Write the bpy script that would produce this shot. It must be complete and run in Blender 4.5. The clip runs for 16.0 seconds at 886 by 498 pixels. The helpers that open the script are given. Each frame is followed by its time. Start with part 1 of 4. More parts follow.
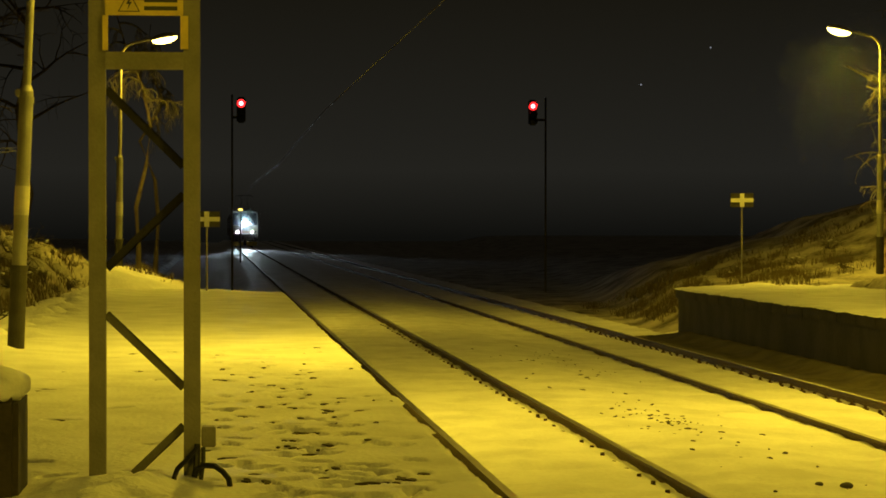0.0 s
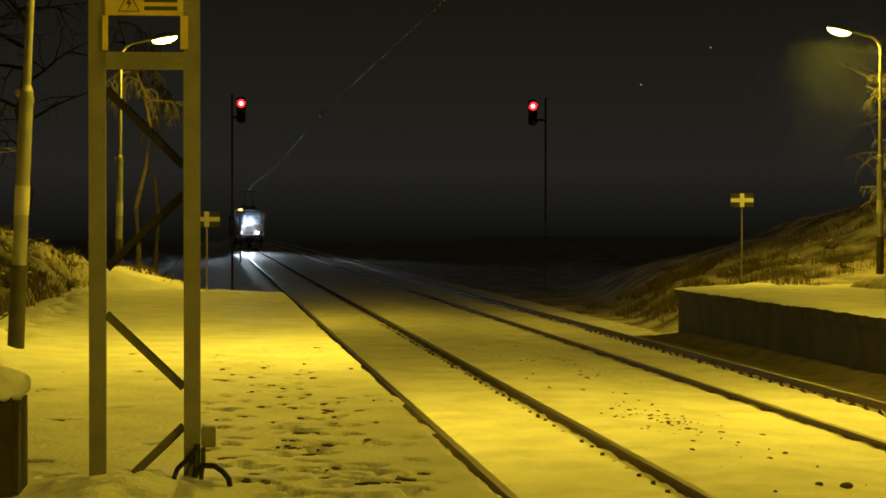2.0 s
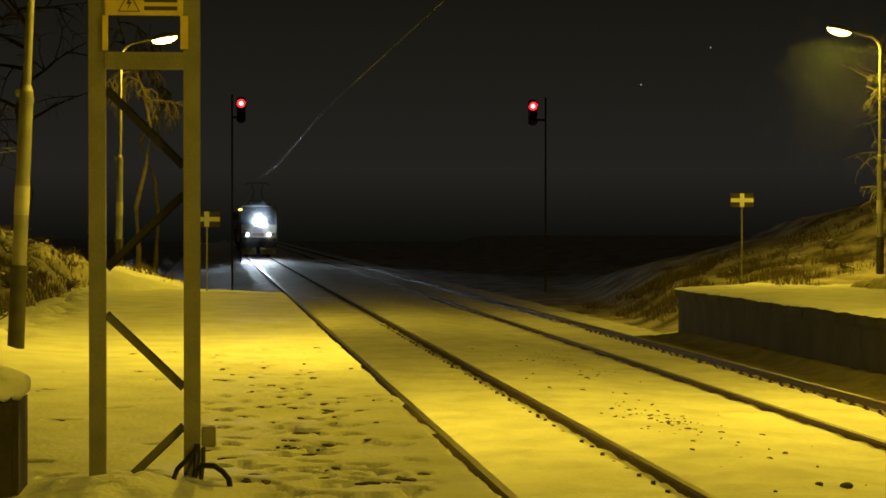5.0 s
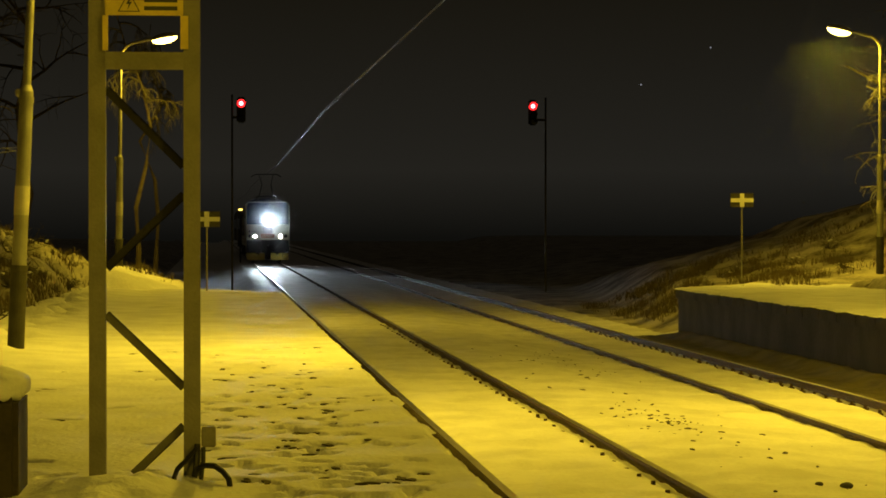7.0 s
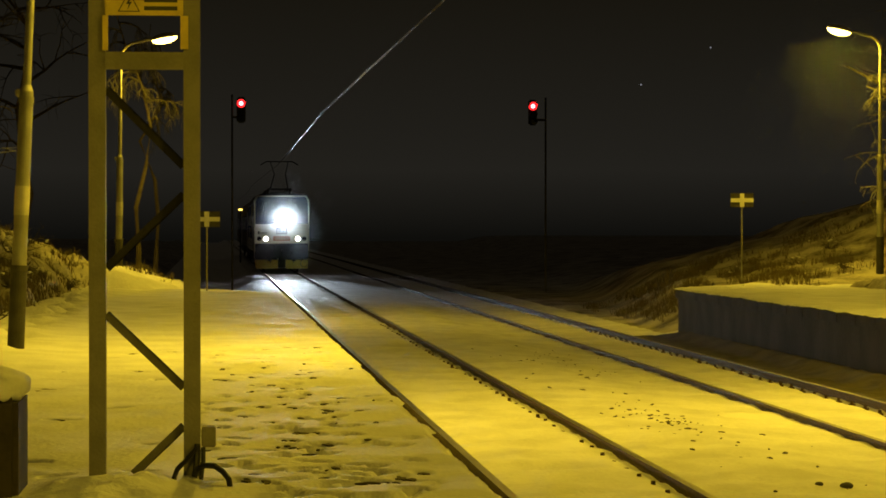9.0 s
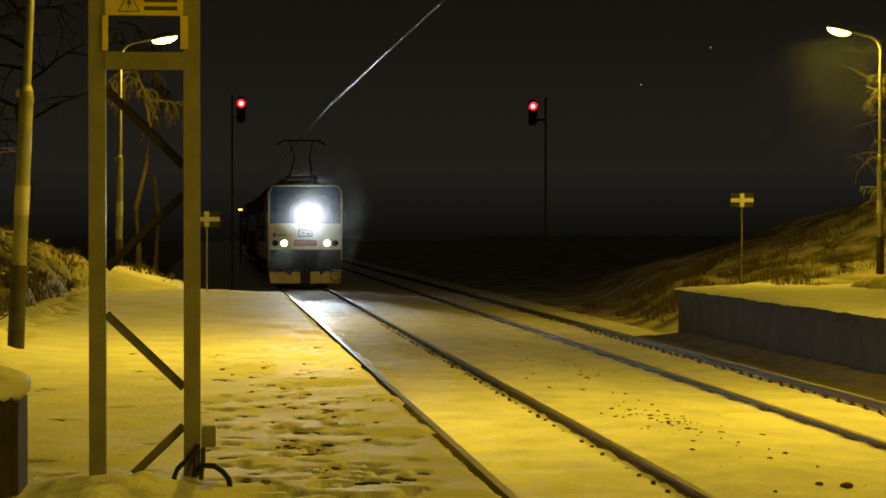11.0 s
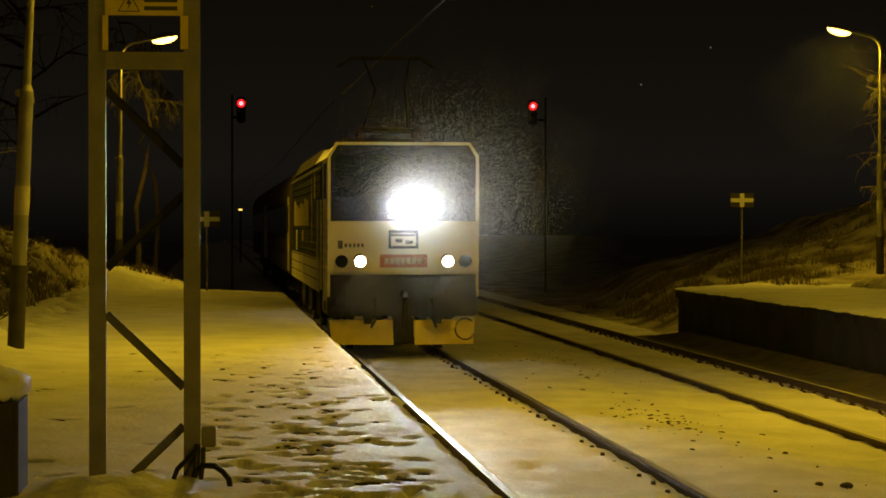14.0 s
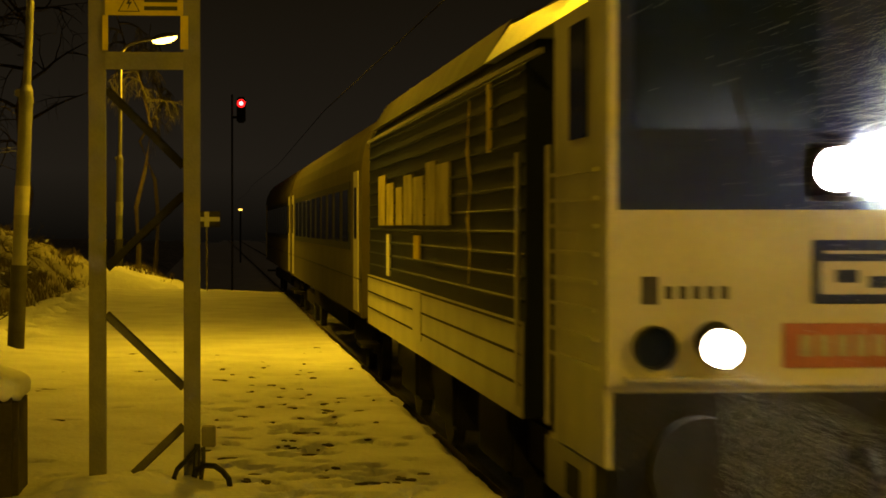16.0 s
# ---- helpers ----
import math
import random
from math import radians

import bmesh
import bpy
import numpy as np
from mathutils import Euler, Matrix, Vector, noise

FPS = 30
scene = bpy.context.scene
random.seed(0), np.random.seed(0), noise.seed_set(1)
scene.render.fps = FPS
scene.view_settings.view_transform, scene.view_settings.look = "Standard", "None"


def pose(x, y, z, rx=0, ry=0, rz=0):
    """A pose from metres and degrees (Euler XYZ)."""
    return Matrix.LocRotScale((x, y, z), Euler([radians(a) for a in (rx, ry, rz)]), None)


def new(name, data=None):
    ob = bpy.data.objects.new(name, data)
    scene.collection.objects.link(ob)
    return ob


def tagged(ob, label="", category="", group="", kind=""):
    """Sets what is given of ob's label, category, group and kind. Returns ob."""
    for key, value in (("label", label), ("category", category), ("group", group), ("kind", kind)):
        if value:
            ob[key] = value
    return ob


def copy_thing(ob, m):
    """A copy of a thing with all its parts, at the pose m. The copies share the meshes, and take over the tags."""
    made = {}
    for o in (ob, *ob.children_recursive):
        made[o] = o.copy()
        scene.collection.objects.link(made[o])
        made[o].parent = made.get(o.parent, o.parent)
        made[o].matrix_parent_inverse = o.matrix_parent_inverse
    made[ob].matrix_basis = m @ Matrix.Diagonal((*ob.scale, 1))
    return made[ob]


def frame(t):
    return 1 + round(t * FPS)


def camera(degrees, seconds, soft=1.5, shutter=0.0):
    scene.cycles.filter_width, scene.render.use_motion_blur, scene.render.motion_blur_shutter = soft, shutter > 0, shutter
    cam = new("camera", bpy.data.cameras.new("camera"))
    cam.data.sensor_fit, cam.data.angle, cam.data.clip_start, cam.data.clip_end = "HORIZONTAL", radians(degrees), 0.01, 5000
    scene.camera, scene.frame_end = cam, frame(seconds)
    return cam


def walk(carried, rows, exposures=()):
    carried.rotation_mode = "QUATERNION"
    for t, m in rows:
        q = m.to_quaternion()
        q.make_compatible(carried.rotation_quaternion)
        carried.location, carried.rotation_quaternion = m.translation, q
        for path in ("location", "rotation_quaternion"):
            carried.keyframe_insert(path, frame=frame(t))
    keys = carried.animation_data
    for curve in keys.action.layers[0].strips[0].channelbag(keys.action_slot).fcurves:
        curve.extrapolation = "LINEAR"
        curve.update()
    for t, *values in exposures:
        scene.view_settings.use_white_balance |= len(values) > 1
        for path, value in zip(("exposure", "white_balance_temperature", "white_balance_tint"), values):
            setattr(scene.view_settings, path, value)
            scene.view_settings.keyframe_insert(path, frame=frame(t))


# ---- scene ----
cam = camera(22.45, 16.0, soft=1.7, shutter=0.45)
EYE_Z = 2.066
STAND = pose(0.0, 0.0, EYE_Z, 90 - 0.595, 0, -5.89)
walk(cam, [(0.0, STAND), (16.0, STAND)],
     exposures=[(0.0, 0.34, 6500, 10), (4.0, 0.34, 6500, 10), (7.0, 0.3, 6700, 13), (9.0, 0.22, 6750, 14), (11.5, 0.0, 7000, 15), (12.5, -0.42, 7300, 18),
                (13.5, -0.8, 7500, 19), (14.5, -0.95, 7700, 20), (15.4, -0.85, 8200, 23), (16.0, -0.1, 8500, 23)])

# ---- plan, in metres: x across the line, y along it, z from the rail heads of the platform line ----
LINE_1, LINE_2 = 3.03, 7.52
LOW_2 = -0.12
EDGE_L, EDGE_R = 1.40, 9.50
TOP_L, TOP_R = 0.75, 0.78
END_L, END_R = 44.4, 45.4
GAUGE = 0.752

# ---- light: sodium street lamps on their posts and a faint town glow in the night sky ----
SODIUM = (1.0, 0.70, 0.036)
world = bpy.data.worlds.new("night_sky")
scene.world = world
world.use_nodes = True
world.node_tree.nodes["Background"].inputs[0].default_value = (1.0, 0.82, 0.50, 1)
world.node_tree.nodes["Background"].inputs[1].default_value = 0.0085
LAMP_POWER = 1500.0


def lamp_light(place, power):
    data = bpy.data.lights.new("sodium_lamp", "SPOT")
    data.energy, data.color = power, SODIUM
    data.spot_size, data.spot_blend, data.shadow_soft_size = radians(180), 0.25, 0.16
    ob = new("sodium_lamp", data)
    ob.matrix_world = Matrix.Translation(place)
    return ob


# ---- materials ----
def shader(name, base, rough=0.6, metal=0.0, spread=0.25, scale=6.0, bump=0.2, fine=60.0, dark=None, emit=None, power=0.0,
           specular=0.5, stretch=None):
    """A procedural surface: two scales of colour variation and a fine relief."""
    m = bpy.data.materials.new(name)
    m.use_nodes = True
    t = m.node_tree
    b = t.nodes["Principled BSDF"]
    b.inputs["Roughness"].default_value, b.inputs["Metallic"].default_value = rough, metal
    b.inputs["Specular IOR Level"].default_value = specular
    if emit:
        b.inputs["Emission Color"].default_value = (*emit, 1)
        b.inputs["Emission Strength"].default_value = power
    co = t.nodes.new("ShaderNodeTexCoord")
    mp = t.nodes.new("ShaderNodeMapping")
    if stretch:
        mp.inputs["Scale"].default_value = stretch
    t.links.new(co.outputs["Object"], mp.inputs[0])
    big = t.nodes.new("ShaderNodeTexNoise")
    big.inputs["Scale"].default_value, big.inputs["Detail"].default_value = scale, 5
    small = t.nodes.new("ShaderNodeTexNoise")
    small.inputs["Scale"].default_value, small.inputs["Detail"].default_value = fine, 3
    for n in (big, small):
        t.links.new(mp.outputs[0], n.inputs["Vector"])
    ramp = t.nodes.new("ShaderNodeValToRGB")
    low = dark or tuple(c * (1 - spread) for c in base)
    ramp.color_ramp.elements[0].position, ramp.color_ramp.elements[0].color = 0.32, (*low, 1)
    ramp.color_ramp.elements[1].position, ramp.color_ramp.elements[1].color = 0.62, (*base, 1)
    mix = t.nodes.new("ShaderNodeMath")
    mix.operation = "MULTIPLY_ADD"
    mix.inputs[1].default_value, mix.inputs[2].default_value = 0.3, -0.15
    add = t.nodes.new("ShaderNodeMath")
    t.links.new(small.outputs[0], mix.inputs[0])
    t.links.new(mix.outputs[0], add.inputs[0])
    t.links.new(big.outputs[0], add.inputs[1])
    t.links.new(add.outputs[0], ramp.inputs[0])
    t.links.new(ramp.outputs[0], b.inputs["Base Color"])
    if bump:
        bp = t.nodes.new("ShaderNodeBump")
        bp.inputs["Strength"].default_value, bp.inputs["Distance"].default_value = bump, 0.02
        t.links.new(small.outputs[0], bp.inputs["Height"])
        t.links.new(bp.outputs[0], b.inputs["Normal"])
    return m


def glow(name, colour, power):
    m = bpy.data.materials.new(name)
    m.use_nodes = True
    b = m.node_tree.nodes["Principled BSDF"]
    b.inputs["Base Color"].default_value = (*colour, 1)
    b.inputs["Emission Color"].default_value, b.inputs["Emission Strength"].default_value = (*colour, 1), power
    return m


SNOW = shader("trodden_snow", (0.84, 0.85, 0.88), 0.65, 0, 0.20, 1.6, 0.5, 24.0)
SNOW_BED = shader("snow_on_ballast", (0.82, 0.82, 0.84), 0.65, 0, 0.24, 1.3, 0.7, 22.0)
SNOW_BANK = shader("snow_with_grass", (0.46, 0.43, 0.38), 0.75, 0, 0.3, 0.9, 0.8, 9.0, dark=(0.05, 0.04, 0.025))
BALLAST = shader("dark_brown_ballast", (0.10, 0.085, 0.06), 0.9, 0, 0.5, 2.2, 0.9, 16.0)
PATCH_BROWN = shader("dark_print_patch", (0.07, 0.055, 0.035), 0.8, 0, 0.4, 8.0, 0.4, 40.0)
PAPER = shader("weathered_paper", (0.5, 0.48, 0.43), 0.8, 0, 0.2, 9.0, 0.05)
RUST = shader("rusty_rail_steel", (0.075, 0.045, 0.028), 0.7, 0.3, 0.4, 9.0, 0.3, 80.0)
POLISHED = shader("worn_rail_head", (0.62, 0.60, 0.57), 0.38, 1.0, 0.3, 4.0, 0.05, 60.0, stretch=(4, 0.3, 4))
DULLED = shader("dull_rail_head", (0.34, 0.32, 0.29), 0.5, 1.0, 0.3, 4.0, 0.05, 60.0, stretch=(4, 0.3, 4))
# Base colour set very dark, with blotchy stains.
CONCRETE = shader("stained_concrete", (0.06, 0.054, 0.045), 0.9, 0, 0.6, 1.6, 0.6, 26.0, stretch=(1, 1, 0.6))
# Darker than the mast legs: the braces' shade is put into the colour.
BRACE_SHADE = shader("brace_shade_grey", (0.15, 0.145, 0.13), 0.7, 0.1, 0.3, 6.0, 0.15, 60.0)
GALV = shader("galvanised_steel", (0.33, 0.33, 0.31), 0.5, 0.55, 0.25, 5.0, 0.1, 70.0)
MASTGREY = shader("weathered_grey_paint", (0.24, 0.23, 0.20), 0.65, 0.1, 0.25, 6.0, 0.15, 60.0)
DARKSTEEL = shader("dark_painted_steel", (0.06, 0.057, 0.05), 0.6, 0.3, 0.4, 6.0, 0.15, 60.0)
BLACK = shader("black_underframe_and_shade", (0.02, 0.019, 0.018), 0.75, 0.2, 0.5, 5.0, 0.3, 40.0)
RUBBER = shader("black_cable", (0.02, 0.02, 0.02), 0.5, 0, 0.3, 10.0, 0.1, 60.0)
BINGREY = shader("dark_bin_wood", (0.05, 0.04, 0.03), 0.85, 0, 0.4, 5.0, 0.3, 40.0)
SIGNYELLOW = shader("faded_yellow_enamel", (0.72, 0.55, 0.09), 0.45, 0, 0.2, 5.0, 0.05, 40.0)
SIGNBLACK = shader("black_enamel", (0.02, 0.02, 0.02), 0.45, 0, 0.3, 8.0, 0.0)
SIGNWHITE = shader("white_enamel", (0.78, 0.78, 0.74), 0.5, 0, 0.1, 8.0, 0.03)
BARK = shader("dark_bark", (0.07, 0.055, 0.04), 0.9, 0, 0.4, 6.0, 0.5, 40.0)
RIME = shader("rime_covered_twig", (0.30, 0.28, 0.25), 0.8, 0, 0.5, 6.0, 0.3, 40.0)
TWIG = shader("frosted_birch_twig", (0.07, 0.06, 0.045), 0.85, 0, 0.6, 6.0, 0.3, 40.0)
GRASS = shader("dry_winter_grass", (0.11, 0.085, 0.045), 0.9, 0, 0.45, 4.0, 0.0)
STONE = shader("ballast_stone", (0.10, 0.09, 0.08), 0.9, 0, 0.4, 8.0, 0.3, 40.0)
CREAM = shader("cream_white_paint", (0.66, 0.63, 0.52), 0.42, 0, 0.18, 1.6, 0.04, 30.0)
NAVY = shader("navy_blue_paint", (0.012, 0.020, 0.060), 0.68, 0, 0.3, 1.6, 0.04, 30.0, specular=0.25)
ROOFGREY = shader("dark_grey_roof", (0.06, 0.057, 0.05), 0.85, 0.1, 0.4, 2.0, 0.2, 30.0)
REDPLATE = shader("red_number_plate", (0.40, 0.11, 0.04), 0.45, 0, 0.2, 5.0, 0.0)
GLASS = shader("dark_cab_glass", (0.010, 0.016, 0.026), 0.06, 0, 0.2, 3.0, 0.0, specular=0.35)
LETTER = shader("faded_yellow_lettering", (0.42, 0.36, 0.20), 0.6, 0, 0.5, 3.0, 0.05, 30.0)
CHROME = shader("bright_handrail", (0.7, 0.68, 0.62), 0.3, 0.8, 0.2, 9.0, 0.0)
COPPER = shader("contact_wire_copper", (0.05, 0.042, 0.035), 0.5, 0.9, 0.3, 9.0, 0.0)
COACHGREEN = shader("dark_coach_paint", (0.075, 0.06, 0.035), 0.75, 0, 0.3, 1.4, 0.04, 30.0)
BEAM = glow("headlight_glass", (0.74, 0.91, 1.0), 46000.0)
# Tube walls emit by themselves, standing in for reflected lamplight.
TUBE_GLOW = glow("headlight_tube_glow", (0.90, 0.96, 1.0), 70.0)
LOWBEAM = glow("running_light_glass", (0.94, 0.97, 0.94), 700.0)
LOW_TUBE_GLOW = glow("running_light_tube_glow", (1.0, 0.97, 0.88), 40.0)
# White surface of the added flakes that imitate halo round the lamps.
HALO_WHITE = bpy.data.materials.new("halo_flake")
HALO_WHITE.use_nodes = True
mt = HALO_WHITE.node_tree
mt.nodes.clear()
mo, mm, md, ml = (mt.nodes.new(k) for k in ("ShaderNodeOutputMaterial", "ShaderNodeMixShader", "ShaderNodeBsdfDiffuse", "ShaderNodeBsdfTranslucent"))
for k in (md, ml):
    k.inputs["Color"].default_value = (0.9, 0.92, 0.95, 1)
mt.links.new(md.outputs[0], mm.inputs[1])
mt.links.new(ml.outputs[0], mm.inputs[2])
mt.links.new(mm.outputs[0], mo.inputs[0])
BULB = glow("sodium_bowl", (1.0, 0.76, 0.16), 13.0)
REDLIGHT = glow("red_signal_glass", (1.0, 0.03, 0.035), 55.0)
RED_HALO = glow("red_signal_halo", (1.0, 0.02, 0.02), 2.2)
STARLIGHT = glow("pale_starlight", (0.8, 0.85, 1.0), 0.25)
FARLIGHT = glow("distant_light_glow", (1.0, 0.66, 0.12), 5.0)


# ---- mesh helpers ----
def obj(name, bm, material, parent=None, label="", smooth=False):
    me = bpy.data.meshes.new(name)
    bmesh.ops.recalc_face_normals(bm, faces=bm.faces)
    for fc in bm.faces:
        fc.smooth = smooth
    bm.to_mesh(me)
    bm.free()
    for mt in material if isinstance(material, (list, tuple)) else [material]:
        me.materials.append(mt)
    ob = new(name, me)
    if parent:
        ob.parent = parent
    if label:
        tagged(ob, label)
    return ob


part = obj


def box(bm, x0, x1, y0, y1, z0, z1, bevel=0.0, index=0):
    """A bevelled box."""
    r = bmesh.ops.create_cube(bm, size=1)
    vs = r["verts"]
    bmesh.ops.transform(bm, verts=vs, matrix=Matrix.Translation(((x0 + x1) / 2, (y0 + y1) / 2, (z0 + z1) / 2))
                        @ Matrix.Diagonal((x1 - x0, y1 - y0, z1 - z0, 1)))
    if index:
        for fc in {fc for v in vs for fc in v.link_faces}:
            fc.material_index = index
    if bevel:
        bmesh.ops.bevel(bm, geom=list({e for v in vs for e in v.link_edges}), offset=bevel, segments=2, affect="EDGES", clamp_overlap=True)
    return vs


def boxed(*a, bevel=0.0):
    bm = bmesh.new()
    box(bm, *a, bevel=bevel)
    return bm


def tube(bm, points, radii, sides=10, cap=True):
    """A round tube of changing radius along points."""
    pts = [Vector(p) for p in points]
    if not isinstance(radii, (list, tuple)):
        radii = [radii] * len(pts)
    rings = []
    for i, p in enumerate(pts):
        d = (pts[min(i + 1, len(pts) - 1)] - pts[max(i - 1, 0)]).normalized()
        a = d.orthogonal().normalized() if abs(d.z) > 0.999 else d.cross(Vector((0, 0, 1))).normalized()
        b = d.cross(a)
        rings.append([bm.verts.new(p + (a * math.cos(u) + b * math.sin(u)) * radii[i])
                      for u in (2 * math.pi * k / sides for k in range(sides))])
    for r, s in zip(rings, rings[1:]):
        for k in range(sides):
            bm.faces.new((r[k], r[(k + 1) % sides], s[(k + 1) % sides], s[k]))
    if cap:
        bm.faces.new(rings[0][::-1])
        bm.faces.new(rings[-1])


def tubed(points, radii, sides=10):
    bm = bmesh.new()
    tube(bm, points, radii, sides)
    return bm


def prism(bm, profile, y0, y1, index=0):
    """A closed (x, z) profile drawn out along y."""
    a = [bm.verts.new((x, y0, z)) for x, z in profile]
    b = [bm.verts.new((x, y1, z)) for x, z in profile]
    n = len(profile)
    fs = [bm.faces.new((a[i], a[(i + 1) % n], b[(i + 1) % n], b[i])) for i in range(n)]
    fs += [bm.faces.new(a[::-1]), bm.faces.new(b)]
    for fc in fs:
        fc.material_index = index


def disc(bm, x, y, z, r, depth, sides=20, squash=1.0):
    """A short round body whose axis runs along y."""
    bmesh.ops.create_cone(bm, cap_ends=True, segments=sides, radius1=r, radius2=r, depth=depth,
                          matrix=Matrix.Translation((x, y, z)) @ Matrix.Diagonal((1, 1, squash, 1)) @ pose(0, 0, 0, 90))


def thing(name, label, category, at=(0, 0, 0), group="", kind=""):
    e = new(name)
    e.location = at
    return tagged(e, label, category, group, kind)


def sheet(name, xs, ys, height, material):
    """A height field over uneven steps."""
    X, Y = np.meshgrid(xs, ys)
    Z = height(X, Y)
    n, m = len(xs), len(ys)
    v = np.stack([X.ravel(), Y.ravel(), Z.ravel()], 1)
    i = (np.arange(m - 1)[:, None] * n + np.arange(n - 1)[None]).ravel()
    q = np.stack([i, i + 1, i + n + 1, i + n], 1)
    me = bpy.data.meshes.new(name)
    me.from_pydata(v.tolist(), [], q.tolist())
    me.polygons.foreach_set("use_smooth", [True] * len(me.polygons))
    me.materials.append(material)
    return new(name, me)


rng = np.random.default_rng(7)
WAVES = [(rng.uniform(0, 6.28), rng.uniform(0, 6.28)) for _ in range(40)]


def rough(X, Y, size, n=8, first=0):
    """Smooth uneven relief of about unit height, with bumps of the given size."""
    Z = np.zeros_like(X)
    for k in range(n):
        a, p = WAVES[(first + k) % 40]
        s = 6.283 / (size * (0.6 + 0.9 * ((k * 7) % n) / n))
        Z += np.sin((X * np.cos(a) + Y * np.sin(a)) * s + p + 1.7 * np.sin((X * np.sin(a) - Y * np.cos(a)) * s * 0.43 + p * 2))
    return Z / n ** 0.5


def ramp(v, a, b):
    u = np.clip((v - a) / (b - a), 0, 1)
    return u * u * (3 - 2 * u)


# ---- the ground ----
def ground_height(X, Y):
    bed = -0.07 + LOW_2 * ramp(X, 4.7, 6.4)
    for c, z in ((LINE_1, 0), (LINE_2, LOW_2)):
        d = np.abs(np.abs(X - c) - GAUGE)
        bed = bed - (0.035 if c < 5 else 0.008) * np.exp(-(d / 0.13) ** 2)
    bed = bed - 0.09 * np.exp(-((X - LINE_2 - GAUGE + 0.13) / 0.12) ** 4)
    bed = bed + 0.012 * rough(X, Y, 1.1) + 0.008 * rough(X, Y, 0.35, 8, 9)
    bed = bed - 0.35 * ramp(-X, -1.7, -0.6) * ramp(Y, 44, 50)
    bed = bed + 0.12 * ramp(X, 9.0, 9.5) * (1 - ramp(Y, 44, 46))
    left = np.maximum(0, -2.35 - 0.02 * np.maximum(0, 40 - Y) - X)
    bank_l = np.where(left > 0, TOP_L + 0.1 - bed + 0.5 * left / (1 + 0.06 * left), 0) * ramp(left, 0, 0.5)
    bank_l = bank_l * (1 - 0.9 * ramp(Y, 52, 64))
    bank_l = bank_l + ramp(left, 0, 0.8) * (0.14 * rough(X, Y, 2.6, 8, 3) + 0.06 * rough(X, Y, 0.7, 8, 15))
    drift = TOP_L - 0.05 + 0.42 * ramp(-X, 0.35, 2.3) + 0.07 * rough(X, Y, 0.9, 8, 25)
    bank_l = np.maximum(bank_l, (drift - bed) * ramp(-X, 0.1, 0.5) * ramp(Y, 44.5, 47) * (1 - ramp(Y, 53, 57)))
    right = np.maximum(0, X - 12.9)
    near = ramp(right, 0, 0.6) * (TOP_R - bed - 0.02 + 0.17 * right / (1 + 0.012 * right) + 0.05 * rough(X, Y, 3.0, 8, 5) + 0.05 * rough(X, Y, 0.8, 8, 18))
    slope = np.interp(X - 0.06 * (Y - 56), [12.0, 12.9, 14.3, 16.0, 17.0, 20.0, 26.0], [0, 0.22, 0.58, 1.05, 1.55, 2.3, 3.2]) * np.clip((Y - 46.5) / 9, 0, 1)
    rise = ramp(X - 0.10 * np.maximum(0, Y - 50), 9.5, 11.6)
    far = rise * (TOP_R - bed - 0.05 + slope + 0.04 * rough(X, Y, 3.0, 8, 5) + 0.02 * rough(X, Y, 0.9, 8, 18)) * (1 - 0.8 * ramp(Y, 64, 90))
    bank_r = near + (far - near) * ramp(Y, 45.3, 47.5)
    return bed + np.minimum(bank_l, 4) + np.minimum(bank_r, 4)


def steps(*runs):
    out = []
    for a, b, s in runs:
        out += list(np.arange(a, b - 1e-6, s))
    return np.array(out + [runs[-1][1]])


ground = sheet("ground", steps((-2500, -100, 400), (-100, -20, 8), (-20, -7, 0.8), (-7, -2, 0.16), (-2, 1.2, 0.4), (1.2, 9.7, 0.07),
                               (9.7, 12, 0.4), (12, 24, 0.22), (24, 100, 4), (100, 2500, 400)),
               steps((-600, -60, 60), (-60, 8, 3), (8, 62, 0.16), (62, 110, 0.8), (110, 400, 10), (400, 3500, 300)),
               ground_height, SNOW_BED)
tagged(ground, "snow-covered trackbed and ground with wheel-swept snow", "ground", kind="structure")

# ---- night haze: glow painted on a far backdrop, paler low down, dark at the ground ----
hz = bpy.data.materials.new("night_haze")
hz.use_nodes = True
ht = hz.node_tree
ht.nodes.clear()
ho, he, hr, hs, hc = (ht.nodes.new(k) for k in ("ShaderNodeOutputMaterial", "ShaderNodeEmission", "ShaderNodeValToRGB", "ShaderNodeSeparateXYZ", "ShaderNodeTexCoord"))
hr.color_ramp.elements[0].position, hr.color_ramp.elements[0].color = 0.13, (0.0036, 0.0036, 0.0029, 1)
hr.color_ramp.elements[1].position, hr.color_ramp.elements[1].color = 1.0, (0.0062, 0.0052, 0.0028, 1)
hr.color_ramp.elements.new(0.34).color = (0.0128, 0.0122, 0.0098, 1)
ht.links.new(hc.outputs["Generated"], hs.inputs[0])
ht.links.new(hs.outputs["Z"], hr.inputs[0])
ht.links.new(hr.outputs[0], he.inputs[0])
ht.links.new(he.outputs[0], ho.inputs[0])
bm = bmesh.new()
arc = [(460 * math.sin(a), 460 * math.cos(a) - 130) for a in np.linspace(-0.75, 0.95, 24)]
for (xa, ya), (xb, yb) in zip(arc, arc[1:]):
    bm.faces.new([bm.verts.new(c) for c in ((xa, ya, -6), (xb, yb, -6), (xb, yb, 42), (xa, ya, 42))])
tagged(obj("backdrop", bm, hz), "backdrop painted with the dim glow of a hazy night sky", "sky", kind="structure")

ground.data.materials.append(SNOW_BANK)
ground.data.materials.append(BALLAST)
